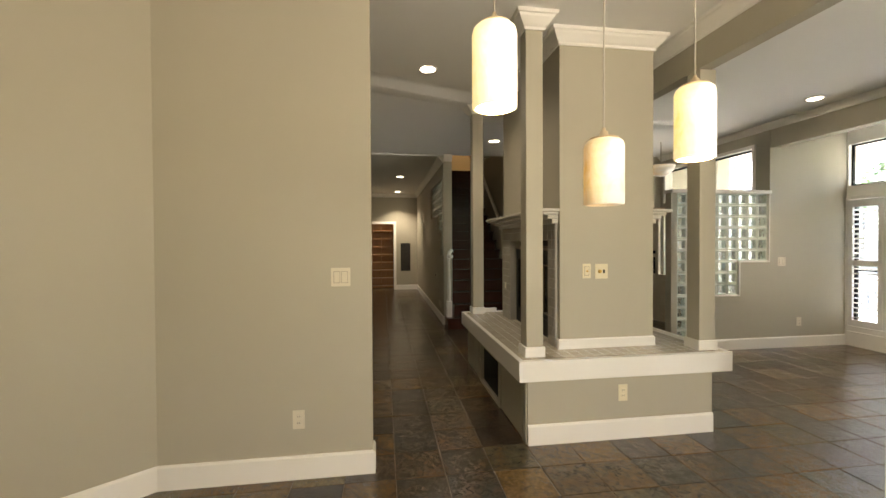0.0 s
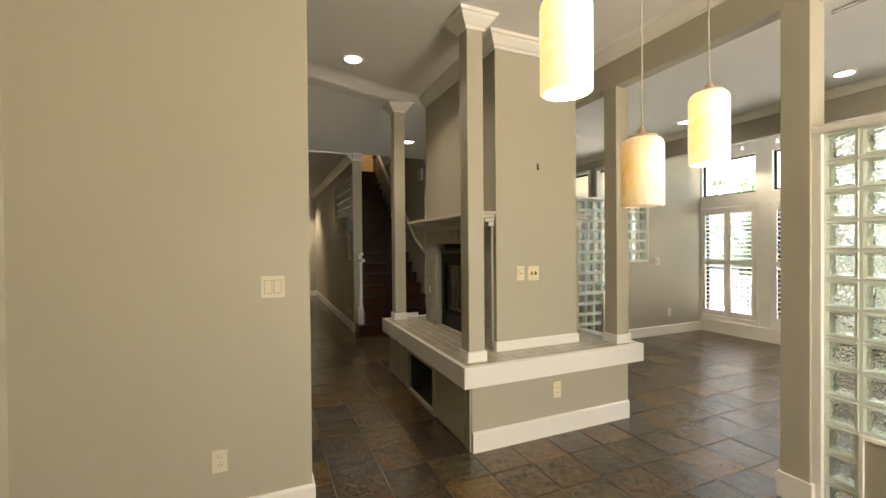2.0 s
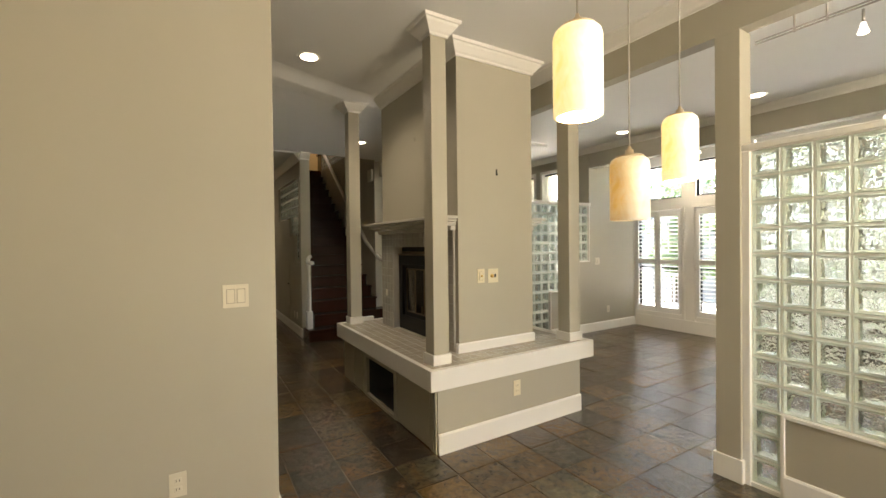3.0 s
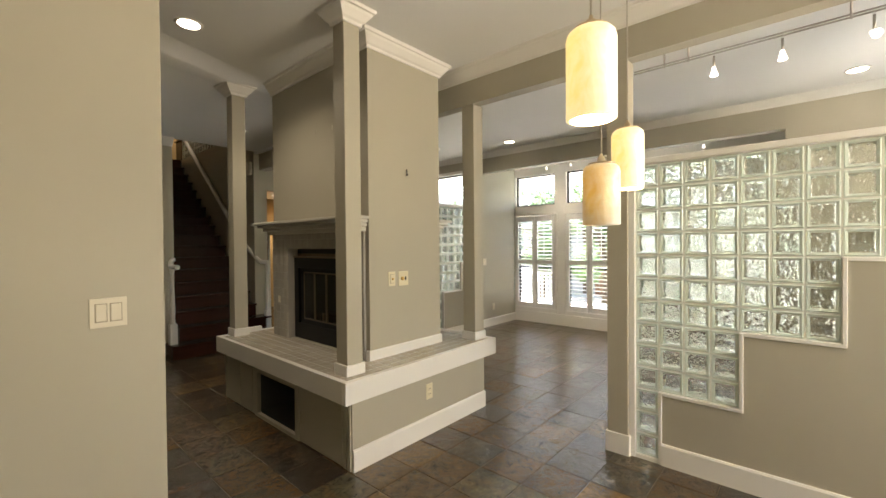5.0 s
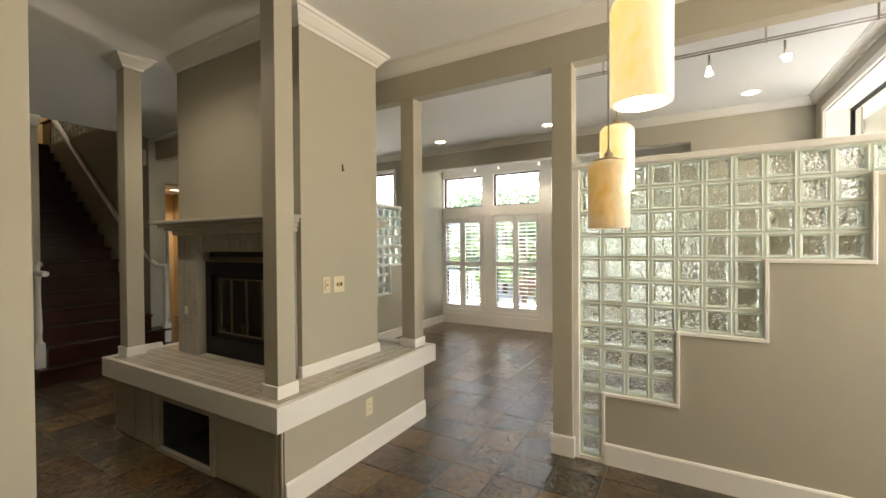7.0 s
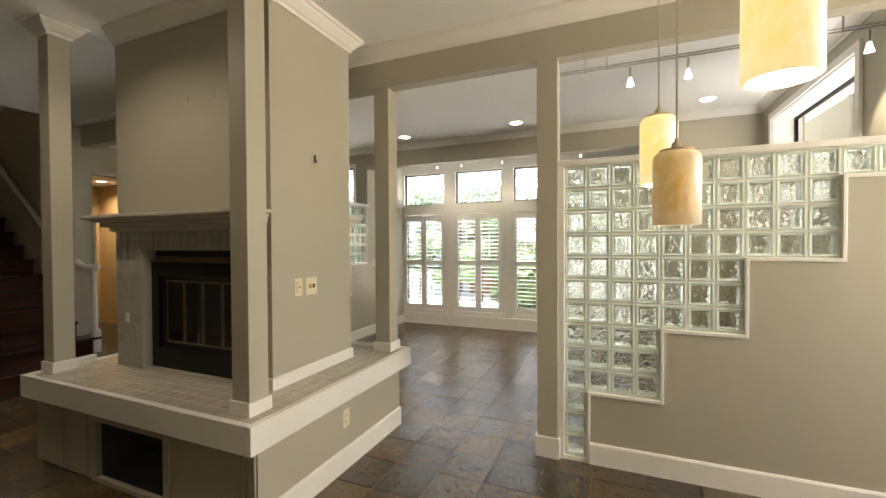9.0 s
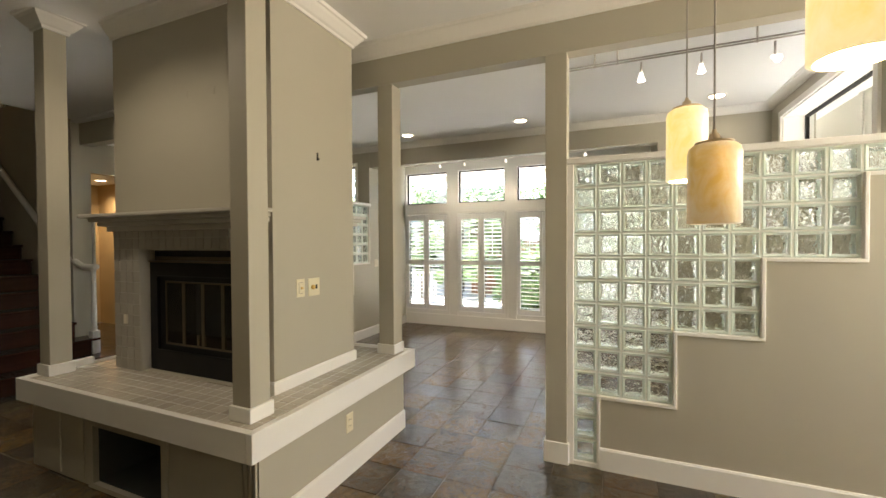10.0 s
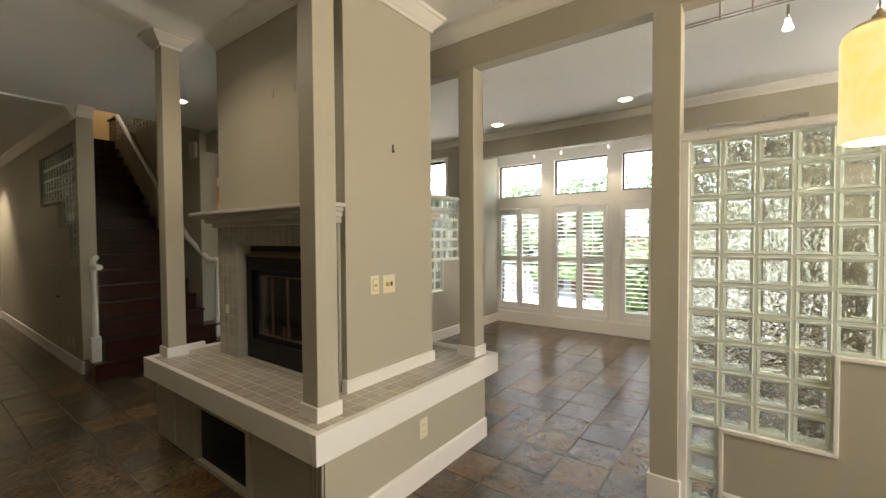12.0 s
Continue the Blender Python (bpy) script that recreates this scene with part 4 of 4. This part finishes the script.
# entry windows and door
# the first is enlarged far downwards to bring daylight behind the glass blocks
for y0, y1, z0, z1 in ((4.97, 5.85, 0.62, 2.78), (5.97, 6.87, 2.14, 2.78)):
    ew = empty("window", "white framed clerestory window above the entry", "window", "structure")
    part("window_frame", boxes((EX - 0.02, EX + 0.14, y0, y0 + 0.05, z0, z1), (EX - 0.02, EX + 0.14, y1 - 0.05, y1, z0, z1), (EX - 0.02, EX + 0.14, y0 + 0.05, y1 - 0.05, z0, z0 + 0.04), (EX - 0.02, EX + 0.14, y0 + 0.05, y1 - 0.05, z1 - 0.05, z1), bevel=0.004), M_trim, ew, "white painted frame")
    part("sash", boxes((EX + 0.06, EX + 0.09, y0 + 0.05, y1 - 0.05, z1 - 0.075, z1 - 0.05), (EX + 0.06, EX + 0.09, y0 + 0.05, y0 + 0.07, z0 + 0.04, z1 - 0.075)), M_black, ew, "dark sash")
    p = part("pane", boxes((EX + 0.072, EX + 0.078, y0 + 0.07, y1 - 0.05, z0 + 0.04, z1 - 0.075)), M_pane, ew, "clear glass pane")
    p.visible_shadow = False

door = empty("door_1", "pale wood front door with glass, standing ajar", "door", "structure")
door.matrix_basis = pose(5.12, 5.98, 0, 0, 0, 90 + 16)
part("leaf", boxes((0, 0.12, -0.045, 0, 0.01, 2.05), (0.74, 0.88, -0.045, 0, 0.01, 2.05), (0.12, 0.74, -0.045, 0, 0.01, 0.85), (0.12, 0.74, -0.045, 0, 1.9, 2.05)), M_doorwood, door)
part("lower_panel", boxes((0.16, 0.70, -0.052, 0.007, 0.16, 0.76), bevel=0.01), M_doorwood, door)
p = part("pane", boxes((0.12, 0.74, -0.026, -0.020, 0.85, 1.9)), M_pane, door, "clear glass pane")
p.visible_shadow = False
hd = part("door_handle", boxes((0.80, 0.84, 0.0, 0.012, 0.86, 1.16), bevel=0.004), M_black, door, "black handle set")
part("lever", tube([(0.82, 0.01, 1.10), (0.82, 0.06, 1.08), (0.82, 0.07, 1.0), (0.82, 0.05, 0.93), (0.82, 0.01, 0.92)], 0.011), M_black, hd, "black bowed grip")
part("deadbolt", boxes((0.79, 0.85, 0.0, 0.03, 1.22, 1.28), bevel=0.008), M_black, hd, "black deadbolt")
bowl = empty("pendant_lamp", "cream glass bowl pendant lamp in the entry", "lamp")
part("rod", tube([(4.25, 5.72, 2.60), (4.25, 5.72, CR)], 0.008), M_nickel, bowl, "nickel rod")
part("shade", lathe([(0.02, 2.44), (0.10, 2.46), (0.17, 2.52), (0.20, 2.60), (0.19, 2.60), (0.16, 2.53), (0.09, 2.48), (0.02, 2.46)], 24, 4.25, 5.72), M_onyx, bowl, "cream glass bowl")
part("canopy", lathe([(0.06, CR - 0.03), (0.06, CR)], 20, 4.25, 5.72), M_nickel, bowl, "nickel ceiling canopy")

# pantry door casing, shelves
pc = thing("trim", boxes((-0.53, -0.45, HY - 0.018, HY, 0, 2.10), (0.33, 0.41, HY - 0.018, HY, 0, 2.10), (-0.45, 0.33, HY - 0.018, HY, 2.02, 2.10), bevel=0.004), M_trim, "white painted door casing", "trim", "structure")
shelf = empty("shelving_unit", "honey wood pantry shelving unit, empty", "shelf")
part("back", boxes((-0.5, 0.40, 13.36, 13.38, 0, 2.3)), M_shelfwood, shelf)
for x in (-0.48, -0.08, 0.37):
    part("upright", boxes((x, x + 0.03, 13.0, 13.36, 0, 2.3)), M_shelfwood, shelf)
for k in range(9):
    part("shelf_board", boxes((-0.45, 0.37, 13.0, 13.36, 0.06 + k * 0.25, 0.085 + k * 0.25), bevel=0.002), M_shelfwood, shelf)
# bare spot without a fitting, added out of view to brighten the shelves
spot("pantry_fill", (0.0, 12.95, 2.72), (0.0, 13.1, 0), 12, 120, WARM)

# ---- lamps ----


def can(x, y, z, power, spread=150, label="recessed ceiling downlight, lit"):
    c = empty("recessed_light", label, "ceiling light", "", "recessed lights")
    part("trim_ring", lathe([(0.072, z - 0.004), (0.085, z - 0.010), (0.092, z), (0.072, z)], 28, x, y), M_trim, c, "white trim ring")
    part("lens", lathe([(0.001, z - 0.006), (0.071, z - 0.005)], 28, x, y), M_bulb, c, "glowing lens")
    if power:
        spot("recessed_lamp", (x, y, z - 0.03), (x, y, 0), power, spread, WARM, 0.06)
    return c


can(0.44, 3.79, CL, 3.2)
can(1.68, 5.98, CM, 0.7)
can(0.405, 9.35, CH, 0.5, 100)
can(0.445, 12.1, CH, 11, 110)
can(4.745, 3.85, CR, 6, 95)
can(4.70, 2.225, CR, 8, 95)
can(4.66, 0.153, CR, 4, 100)
can(3.83, 9.39, 2.60, 6)
# unseen downlight added to light the ochre upper landing
can(2.6, 11.6, 5.6, 7)


def pendant(x, y, z0, z1, material, lit, label):
    p = empty("pendant_lamp", label, "lamp", "", "onyx pendants")
    r, w = 0.0500, 0.007
    part("shade", lathe([(r - w, z0), (r, z0 + 0.002), (r, z1 - 0.020), (r - 0.003, z1 - 0.009), (r - 0.009, z1 - 0.003), (r - 0.018, z1), (0.008, z1 + 0.001), (0.008, z1 - 0.006), (r - 0.018, z1 - 0.008), (r - w, z1 - 0.02), (r - w, z0)], 40, x, y), material, p, label)
    part("cap", lathe([(0.001, z1 + 0.0015), (0.036, z1 + 0.0015), (0.036, z1 + 0.0035), (0.012, z1 + 0.006), (0.010, z1 + 0.020), (0.005, z1 + 0.023), (0.004, z1 + 0.030), (0.001, z1 + 0.031)], 24, x, y), M_cap, p, "satin brass cap")
    part("cord", tube([(x, y, z1 + 0.024), (x, y, CL - 0.02)], 0.0022, 6), M_cord, p, "thin clear cord")
    part("canopy", lathe([(0.055, CL - 0.02), (0.058, CL - 0.004), (0.058, CL)], 24, x, y), M_nickel, p, "nickel ceiling canopy")
    if lit:
        lamp = new("pendant_bulb", bpy.data.lights.new("pendant_bulb", "POINT"))
        lamp.data.energy, lamp.data.color, lamp.data.shadow_soft_size = lit, WARM, 0.03
        lamp.location = (x, y, z0 + 0.05)
    return p


pendant(0.262, 0.812, 1.735, 1.918, M_onyx_lit, 0.42, "glowing cream onyx cylinder pendant lamp")
pendant(0.851, 0.926, 1.660, 1.856, M_onyx_lit, 0.42, "glowing cream onyx cylinder pendant lamp")
pendant(0.579, 0.911, 1.532, 1.701, M_onyx, 0, "amber onyx cylinder pendant lamp, unlit, with a faint glow put in")

track = empty("track_light", "brushed nickel monorail track with small spot heads", "track light")
TX, TZ = 2.71, 2.75
part("rail", boxes((TX - 0.004, TX + 0.004, -0.40, 1.46, TZ - 0.012, TZ - 0.004), (TX - 0.004, TX + 0.004, -0.40, 1.46, TZ + 0.004, TZ + 0.012)), M_nickel, track, "twin nickel rails")
for y in (1.255, 1.105, 0.30, -0.2):
    part("standoff", tube([(TX, y, TZ - 0.016), (TX, y, CR)], 0.006, 8), M_nickel, track, "nickel standoff")


def head(parent, x, y, z, aim, k=1.0):
    st = part("stem", tube([(x, y, z + 0.10), (x, y, z + 0.02)], 0.007, 8), M_nickel, parent, "nickel stem")
    bm = lathe([(0.008, 0.035), (0.014, 0.03), (0.016, 0.012), (0.030, -0.035), (0.027, -0.035), (0.012, 0.0)], 18)
    m = look((x, y, z), aim) @ Matrix.Scale(k, 4)
    bm.transform(m)
    part("spot_shade", bm, M_frost, parent, "frosted glass spot shade")
    bm = lathe([(0.001, -0.030), (0.026, -0.031)], 18)
    bm.transform(m)
    part("lens", bm, M_bulbw, parent, "glowing lens")
    spot("track_lamp", Vector((x, y, z)) + (Vector(aim) - Vector((x, y, z))).normalized() * 0.05, aim, 3.5 * k * k * k, 70, WARM, 0.02)


M_frost = glow("frosted_glass", (1.0, 0.93, 0.82), 0.16)
for y, aim in ((0.955, (2.5, 0.9, 0)), (0.60, (2.6, 0.5, 0)), (0.21, (1.6, -0.2, 1.9)), (-0.32, (3.2, -0.5, 0.5))):
    head(track, TX, y, TZ - 0.125, aim, 0.88)

bay = empty("track_light", "row of small spot heads above the windows", "track light")
part("rail", boxes((5.99, 6.01, 1.3, 4.1, 2.93, 2.945)), M_nickel, bay, "nickel rail")
part("standoff", tube([(6.0, 2.2, 2.945), (6.0, 2.2, CR)], 0.006, 8), M_nickel, bay, "nickel standoff")
for y in (3.895, 3.455, 2.755, 1.55):
    head(bay, 6.0, y, 2.79, (6.33, y, 1.9), 0.7)

# ---- plates, switches, small things ----


def plate(x, y, z, axis, w, h, material, kind, label):
    """A wall plate: axis is the way its face looks."""
    p = empty("wall_plate", label, "outlet" if kind == "outlet" else "switch")
    m = Matrix.Translation((x, y, z)) @ Matrix.Rotation({"-y": 0, "-x": -math.pi / 2}[axis], 4, "Z")
    p.matrix_basis = m
    part("cover", boxes((-w / 2, w / 2, -0.006, 0, -h / 2, h / 2), bevel=0.002), material, p)
    if kind == "switch":
        for k in range(2 if w > 0.1 else 1):
            u = (k - 0.5) * 0.046 if w > 0.1 else 0
            # the rocker's inset shade, put in as a darker raised strip
            part("rocker_shade", boxes((u - 0.0195, u + 0.0195, -0.0068, -0.005, -0.036, 0.036)), M_gap_shade, p, "darker strip painted as the shade round the rocker")
            part("rocker", boxes((u - 0.0165, u + 0.0165, -0.010, -0.005, -0.033, 0.033), bevel=0.002), material, p, "rocker switch")
    elif kind == "outlet":
        for s in (-1, 1):
            o = part("socket", boxes((-0.017, 0.017, -0.009, -0.005, s * 0.02 - 0.014, s * 0.02 + 0.014), bevel=0.003), material, p, "socket")
            for u in (-0.006, 0.006):
                part("slot", boxes((u - 0.0012, u + 0.0012, -0.0095, -0.0085, s * 0.02 - 0.004, s * 0.02 + 0.006)), M_dark, o, "dark slot")
    elif kind == "key":
        part("key_switch", lathe([(0.015, 0.0), (0.015, 0.012), (0.009, 0.017)], 16), M_knob, p, "brass key switch").matrix_basis = pose(-0.015, -0.005, 0, 90)
        part("dark_button", boxes((0.012, 0.028, -0.010, -0.005, -0.014, 0.014), bevel=0.002), M_dark, p, "dark button")
    return p


plate(-0.247, LW, 1.229, "-y", 0.116, 0.114, M_platew, "switch", "ivory white double rocker switch plate")
plate(-0.504, LW, 0.364, "-y", 0.070, 0.114, M_platew, "outlet", "ivory white duplex outlet")
plate(1.590, CY0, 1.210, "-y", 0.070, 0.114, M_plate, "switch", "yellowed ivory switch plate on the chimney")
plate(1.714, CY0, 1.206, "-y", 0.107, 0.116, M_plate, "key", "yellowed plate with brass key switch")
plate(1.741, HYF, 0.335, "-y", 0.070, 0.120, M_plate, "outlet", "yellowed ivory duplex outlet on the hearth")
plate(5.325, 4.75, 1.16, "-y", 0.116, 0.114, M_platew, "switch", "white switch plate on the far wall")
plate(5.60, 4.75, 0.34, "-y", 0.070, 0.114, M_platew, "outlet", "white outlet on the far wall")
plate(1.354, 4.317, 0.963, "-x", 0.045, 0.065, M_platew, "switch", "small gas key plate on the tiles")
thing("switch_toggle", boxes((1.583, 1.597, CY0 - 0.022, CY0 - 0.0095, 1.203, 1.217), bevel=0.003), M_knob, "small brass toggle of the chimney switch", "switch")
hook = thing("picture_hook", boxes((1.756, 1.772, CY0 - 0.004, CY0, 2.045, 2.098), (1.759, 1.769, CY0 - 0.016, CY0 - 0.004, 2.048, 2.060), bevel=0.002), M_dark, "dark picture hook on the chimney", "hook")
for y, z in ((3.42, 2.45), (3.66, 2.46)):
    thing("wall_anchor", boxes((CX0 - 0.006, CX0, y - 0.006, y + 0.006, z - 0.02, z + 0.02), bevel=0.002), M_wall, "small paint-covered wall anchor", "hook")
chime = thing("door_chime", boxes((2.34, 2.38, 7.24, 7.42, 2.63, 2.84), bevel=0.006), M_platew, "white door chime box on the stair wall", "chime")

plate(1.06, 7.42, 0.30, "-x", 0.070, 0.114, M_platew, "outlet", "white duplex outlet low on the hall wall")
plate(1.06, 7.62, 0.30, "-x", 0.070, 0.114, M_platew, "switch", "white blank plate low on the hall wall")
od = empty("door_2", "dark wood inner door standing open in the passage room", "door", "structure")
part("leaf", boxes((2.945, 2.985, 7.98, 8.70, 0.005, 1.86), bevel=0.004), M_stair, od)
part("edge_strip", boxes((2.987, 3.022, 7.975, 8.70, 0.0, 1.90), bevel=0.003), M_trim, od, "white painted edge strip")
cup = empty("cupboard_door", "flush greige door under the stairs", "door")
part("leaf", boxes((1.054, 1.06, 7.95, 8.85, 0.15, 1.19), bevel=0.002), M_wall, cup)
part("knob", lathe([(0.008, 0.0), (0.014, 0.012), (0.012, 0.022), (0.002, 0.026)], 14), M_dark, cup, "dark round knob").matrix_basis = pose(1.054, 8.02, 0.80, 0, -90, 0)
grille = empty("air_grille", "dark grey return air grille in the hall end wall", "vent")
part("backing", boxes((0.545, 0.845, HY + 0.02, HY + 0.03, 0.57, 1.428)), M_dark, grille)
for k in range(20):
    part("slat", boxes((0.55, 0.84, HY - 0.004, HY + 0.018, 0.585 + k * 0.042, 0.600 + k * 0.042)), M_grille, grille)

# ---- outdoors ----
thing("ground", boxes((-80, 80, -80, 80, -0.45, -0.25)), M_ground, "pale gravel and earth ground outside", "ground", "structure")
M_patio = grain(mat("pale_concrete", (0.66, 0.64, 0.60), 0.8), 2, (0.60, 0.58, 0.54), (0.71, 0.69, 0.65), 0.3, 60, 0.003)
thing("patio", boxes((WX + 0.22, 10.2, -2.2, 9.0, -0.25, -0.12)), M_patio, "pale concrete garden patio", "patio", "structure")
eave = thing("eave", boxes((WX + 0.2, WX + 1.15, -1.5, 5.2, 2.86, 2.98), (WX + 1.10, WX + 1.16, -1.5, 5.2, 2.72, 2.98)), M_shutter, "white roof eave outside the windows", "eave", "structure")
fence = empty("fence", "weathered cedar board fence", "fence")
bd = mesh_of(boxes((-0.015, 0.015, -0.068, 0.068, 0, 1.75), bevel=0.004), "board", M_fence)
for k in range(60):
    piece("board", bd, fence, 12.6, -3.0 + k * 0.145, -0.25 + 0.01 * (k % 3))
rail = empty("railing", "white painted wooden garden railing", "railing")
bl = mesh_of(boxes((-0.02, 0.02, -0.02, 0.02, 0, 0.75)), "baluster", M_shutter)
for k in range(14):
    piece("baluster", bl, rail, 10.6, 6.05 + k * 0.13, -0.2)
part("top_rail", boxes((10.56, 10.64, 5.95, 7.9, 0.55, 0.62)), M_shutter, rail)
part("bottom_rail", boxes((10.57, 10.63, 5.95, 7.9, -0.25, -0.18)), M_shutter, rail)
thing("garden_wall", boxes((4.75, 5.10, -1.32, -1.20, -0.25, 3.6), (5.10, 5.16, -1.34, -1.18, -0.25, 3.6), (5.16, 8.2, -1.32, -1.20, -0.25, 3.6)), M_mantel, "pale grey rendered wall outside the side window", "wall", "structure")
hs = empty("house", "pale grey sided neighbouring house", "house")
part("wall", boxes((13.6, 20, 4.6, 14, -0.25, 3.2)), M_siding, hs)
part("roof", boxes((13.2, 20.4, 4.2, 14.4, 3.2, 3.4)), M_siding, hs)


def tree(x, y, z0, h, spread, count, seed):
    rng = random.Random(seed)
    t = empty("tree", "leafy green garden tree", "tree")
    pts = [(x, y, z0), (x + 0.05, y - 0.04, z0 + h * 0.3), (x - 0.06, y + 0.05, z0 + h * 0.6)]
    part("trunk", tube(pts, 0.05 + h * 0.01, 8), M_bark, t)
    for k in range(5):
        a = rng.uniform(0, 6.28)
        part("limb", tube([pts[1 + k % 2], (x + spread * 0.5 * math.cos(a), y + spread * 0.5 * math.sin(a), z0 + h * rng.uniform(0.55, 0.85))], 0.025, 6), M_bark, t)
    clumps = [(x + rng.gauss(0, spread * 0.45), y + rng.gauss(0, spread * 0.45), z0 + h * rng.uniform(0.22, 1.0), rng.uniform(0.18, 0.42)) for k in range(34)]
    vs, fs = [], []
    for k in range(count):
        cx, cy, cz, cr = rng.choice(clumps)
        d = Vector((rng.gauss(0, 1), rng.gauss(0, 1), rng.gauss(0, 1))).normalized() * cr * rng.uniform(0.5, 1.0)
        c = Vector((cx, cy, cz)) + d
        u = Vector((rng.gauss(0, 1), rng.gauss(0, 1), rng.gauss(0, 0.6))).normalized() * rng.uniform(0.04, 0.075)
        v = u.orthogonal().normalized() * u.length * 0.5
        i = len(vs)
        vs += [c - u, c + v, c + u, c - v]
        fs.append((i, i + 1, i + 2, i + 3))
    me = bpy.data.meshes.new("crown")
    me.from_pydata(vs, [], fs)
    me.materials.append(M_leaf)
    ob = new("crown", me)
    ob.parent = t
    return t


for k, (x, y, h, s) in enumerate([(10.6, 4.6, 3.2, 1.0), (11.2, 2.6, 3.6, 1.3), (10.4, 1.0, 2.9, 1.0), (11.4, -0.6, 3.4, 1.2), (10.9, 6.6, 3.6, 1.2), (15.0, 3.0, 6.5, 2.2), (9.6, 3.2, 1.2, 0.6), (9.8, 1.7, 1.3, 0.6), (13.4, 0.6, 4.6, 1.6), (13.6, 2.0, 5.0, 1.7), (13.2, 6.2, 4.6, 1.5), (13.8, -1.6, 4.4, 1.5)]):
    tree(x, y, -0.25, h, s, 5200, k)
for k, (x, y, h, s) in enumerate([(3.2, -3.6, 4.6, 1.3), (4.6, -5.2, 5.5, 1.6), (11.0, 10.2, 4.2, 1.2), (10.4, 8.4, 3.4, 0.9)]):
    tree(x, y, -0.25, h, s, 2600, 20 + k)

# ---- floor and hearth tiles ----
TP, TJ = 0.3075, 0.0025


def tile_mesh(x0, x1, y0, y1, name, z0, z1, material, bev):
    return mesh_of(boxes((x0, x1, y0, y1, z0, z1), bevel=bev), name, material)


hp = 0.0805
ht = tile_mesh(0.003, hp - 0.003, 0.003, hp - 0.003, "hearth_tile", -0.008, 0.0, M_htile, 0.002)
hx0, hy0 = 0.984, 2.702
extra = bmesh.new()
laid = 0
for i in range(19):
    for j in range(25):
        x, y = hx0 + i * hp, hy0 + j * hp
        if x > CX0 and x + hp < CX1 and y > CY0 and y + hp < CY1:
            continue
        if x + hp > 2.580 or y + hp > 4.766:
            continue
        if laid < 300:
            piece("tile", ht, hearth, x, y, HT)
            laid += 1
        else:
            box(extra, x + 0.003, x + hp - 0.003, y + 0.003, y + hp - 0.003, HT - 0.008, HT)
tagged(part("tiles", extra, M_htile, hearth), kind="stuff")
rng = random.Random(4)
variants = []
for v in range(6):
    bm = bmesh.new()
    a, b = TJ, TP - TJ
    w = 0.0025
    lo = [(a, a), (b, a), (b, b), (a, b)]
    lo = [(x + rng.uniform(-w, w), y + rng.uniform(-w, w)) for x, y in lo]
    bot = [bm.verts.new((x, y, -0.012)) for x, y in lo]
    mid = [bm.verts.new((x, y, -0.002)) for x, y in lo]
    cx, cy = (a + b) / 2, (a + b) / 2
    top = [bm.verts.new((cx + (x - cx) * 0.986, cy + (y - cy) * 0.986, rng.uniform(-0.0006, 0.0008))) for x, y in lo]
    for p, q in ((bot, mid), (mid, top)):
        for k in range(4):
            bm.faces.new((p[k], p[(k + 1) % 4], q[(k + 1) % 4], q[k]))
    bm.faces.new(top)
    variants.append(mesh_of(bm, "slate_tile", M_slate))
FX0, FY00 = 0.080, 2.415
picked, rest_v, rest_f = 0, [], []
for i in range(-9, 25):
    for j in range(-17, 39):
        x, y = FX0 + i * TP, FY00 + j * TP
        if x > 7.3 or (x < -1.5 and y > 2.6) or (x > 4.3 and y > 7.0) or (1.25 < x < 2.1 and 3.0 < y < 4.4) or (x > 1.3 and y > 10):
            continue
        z = rng.uniform(-0.001, 0.001)
        if -1 <= i <= 11 and -3 <= j <= 14 and picked < 300:
            ob = piece("slate_tile", variants[rng.randrange(6)], floor, x, y, z)
            ob.matrix_basis = pose(x, y, z, rng.uniform(-0.2, 0.2), rng.uniform(-0.2, 0.2), 0)
            picked += 1
        else:
            a, b, c = TJ, TP - TJ, 0.003
            k = len(rest_v)
            rest_v += [(x + a, y + a, -0.003), (x + b, y + a, -0.003), (x + b, y + b, -0.003), (x + a, y + b, -0.003)]
            rest_v += [(x + a + c, y + a + c, z), (x + b - c, y + a + c, z), (x + b - c, y + b - c, z), (x + a + c, y + b - c, z)]
            rest_v += [(x + a, y + a, -0.012), (x + b, y + a, -0.012), (x + b, y + b, -0.012), (x + a, y + b, -0.012)]
            rest_f += [(k + 4, k + 5, k + 6, k + 7)] + [(k + q, k + (q + 1) % 4, k + 4 + (q + 1) % 4, k + 4 + q) for q in range(4)] + [(k + 8 + q, k + 8 + (q + 1) % 4, k + (q + 1) % 4, k + q) for q in range(4)]
me = bpy.data.meshes.new("slate_tiles")
me.from_pydata(rest_v, [], rest_f)
me.materials.append(M_slate)
ob = new("slate_tiles", me)
ob.parent = floor
tagged(ob, kind="stuff")
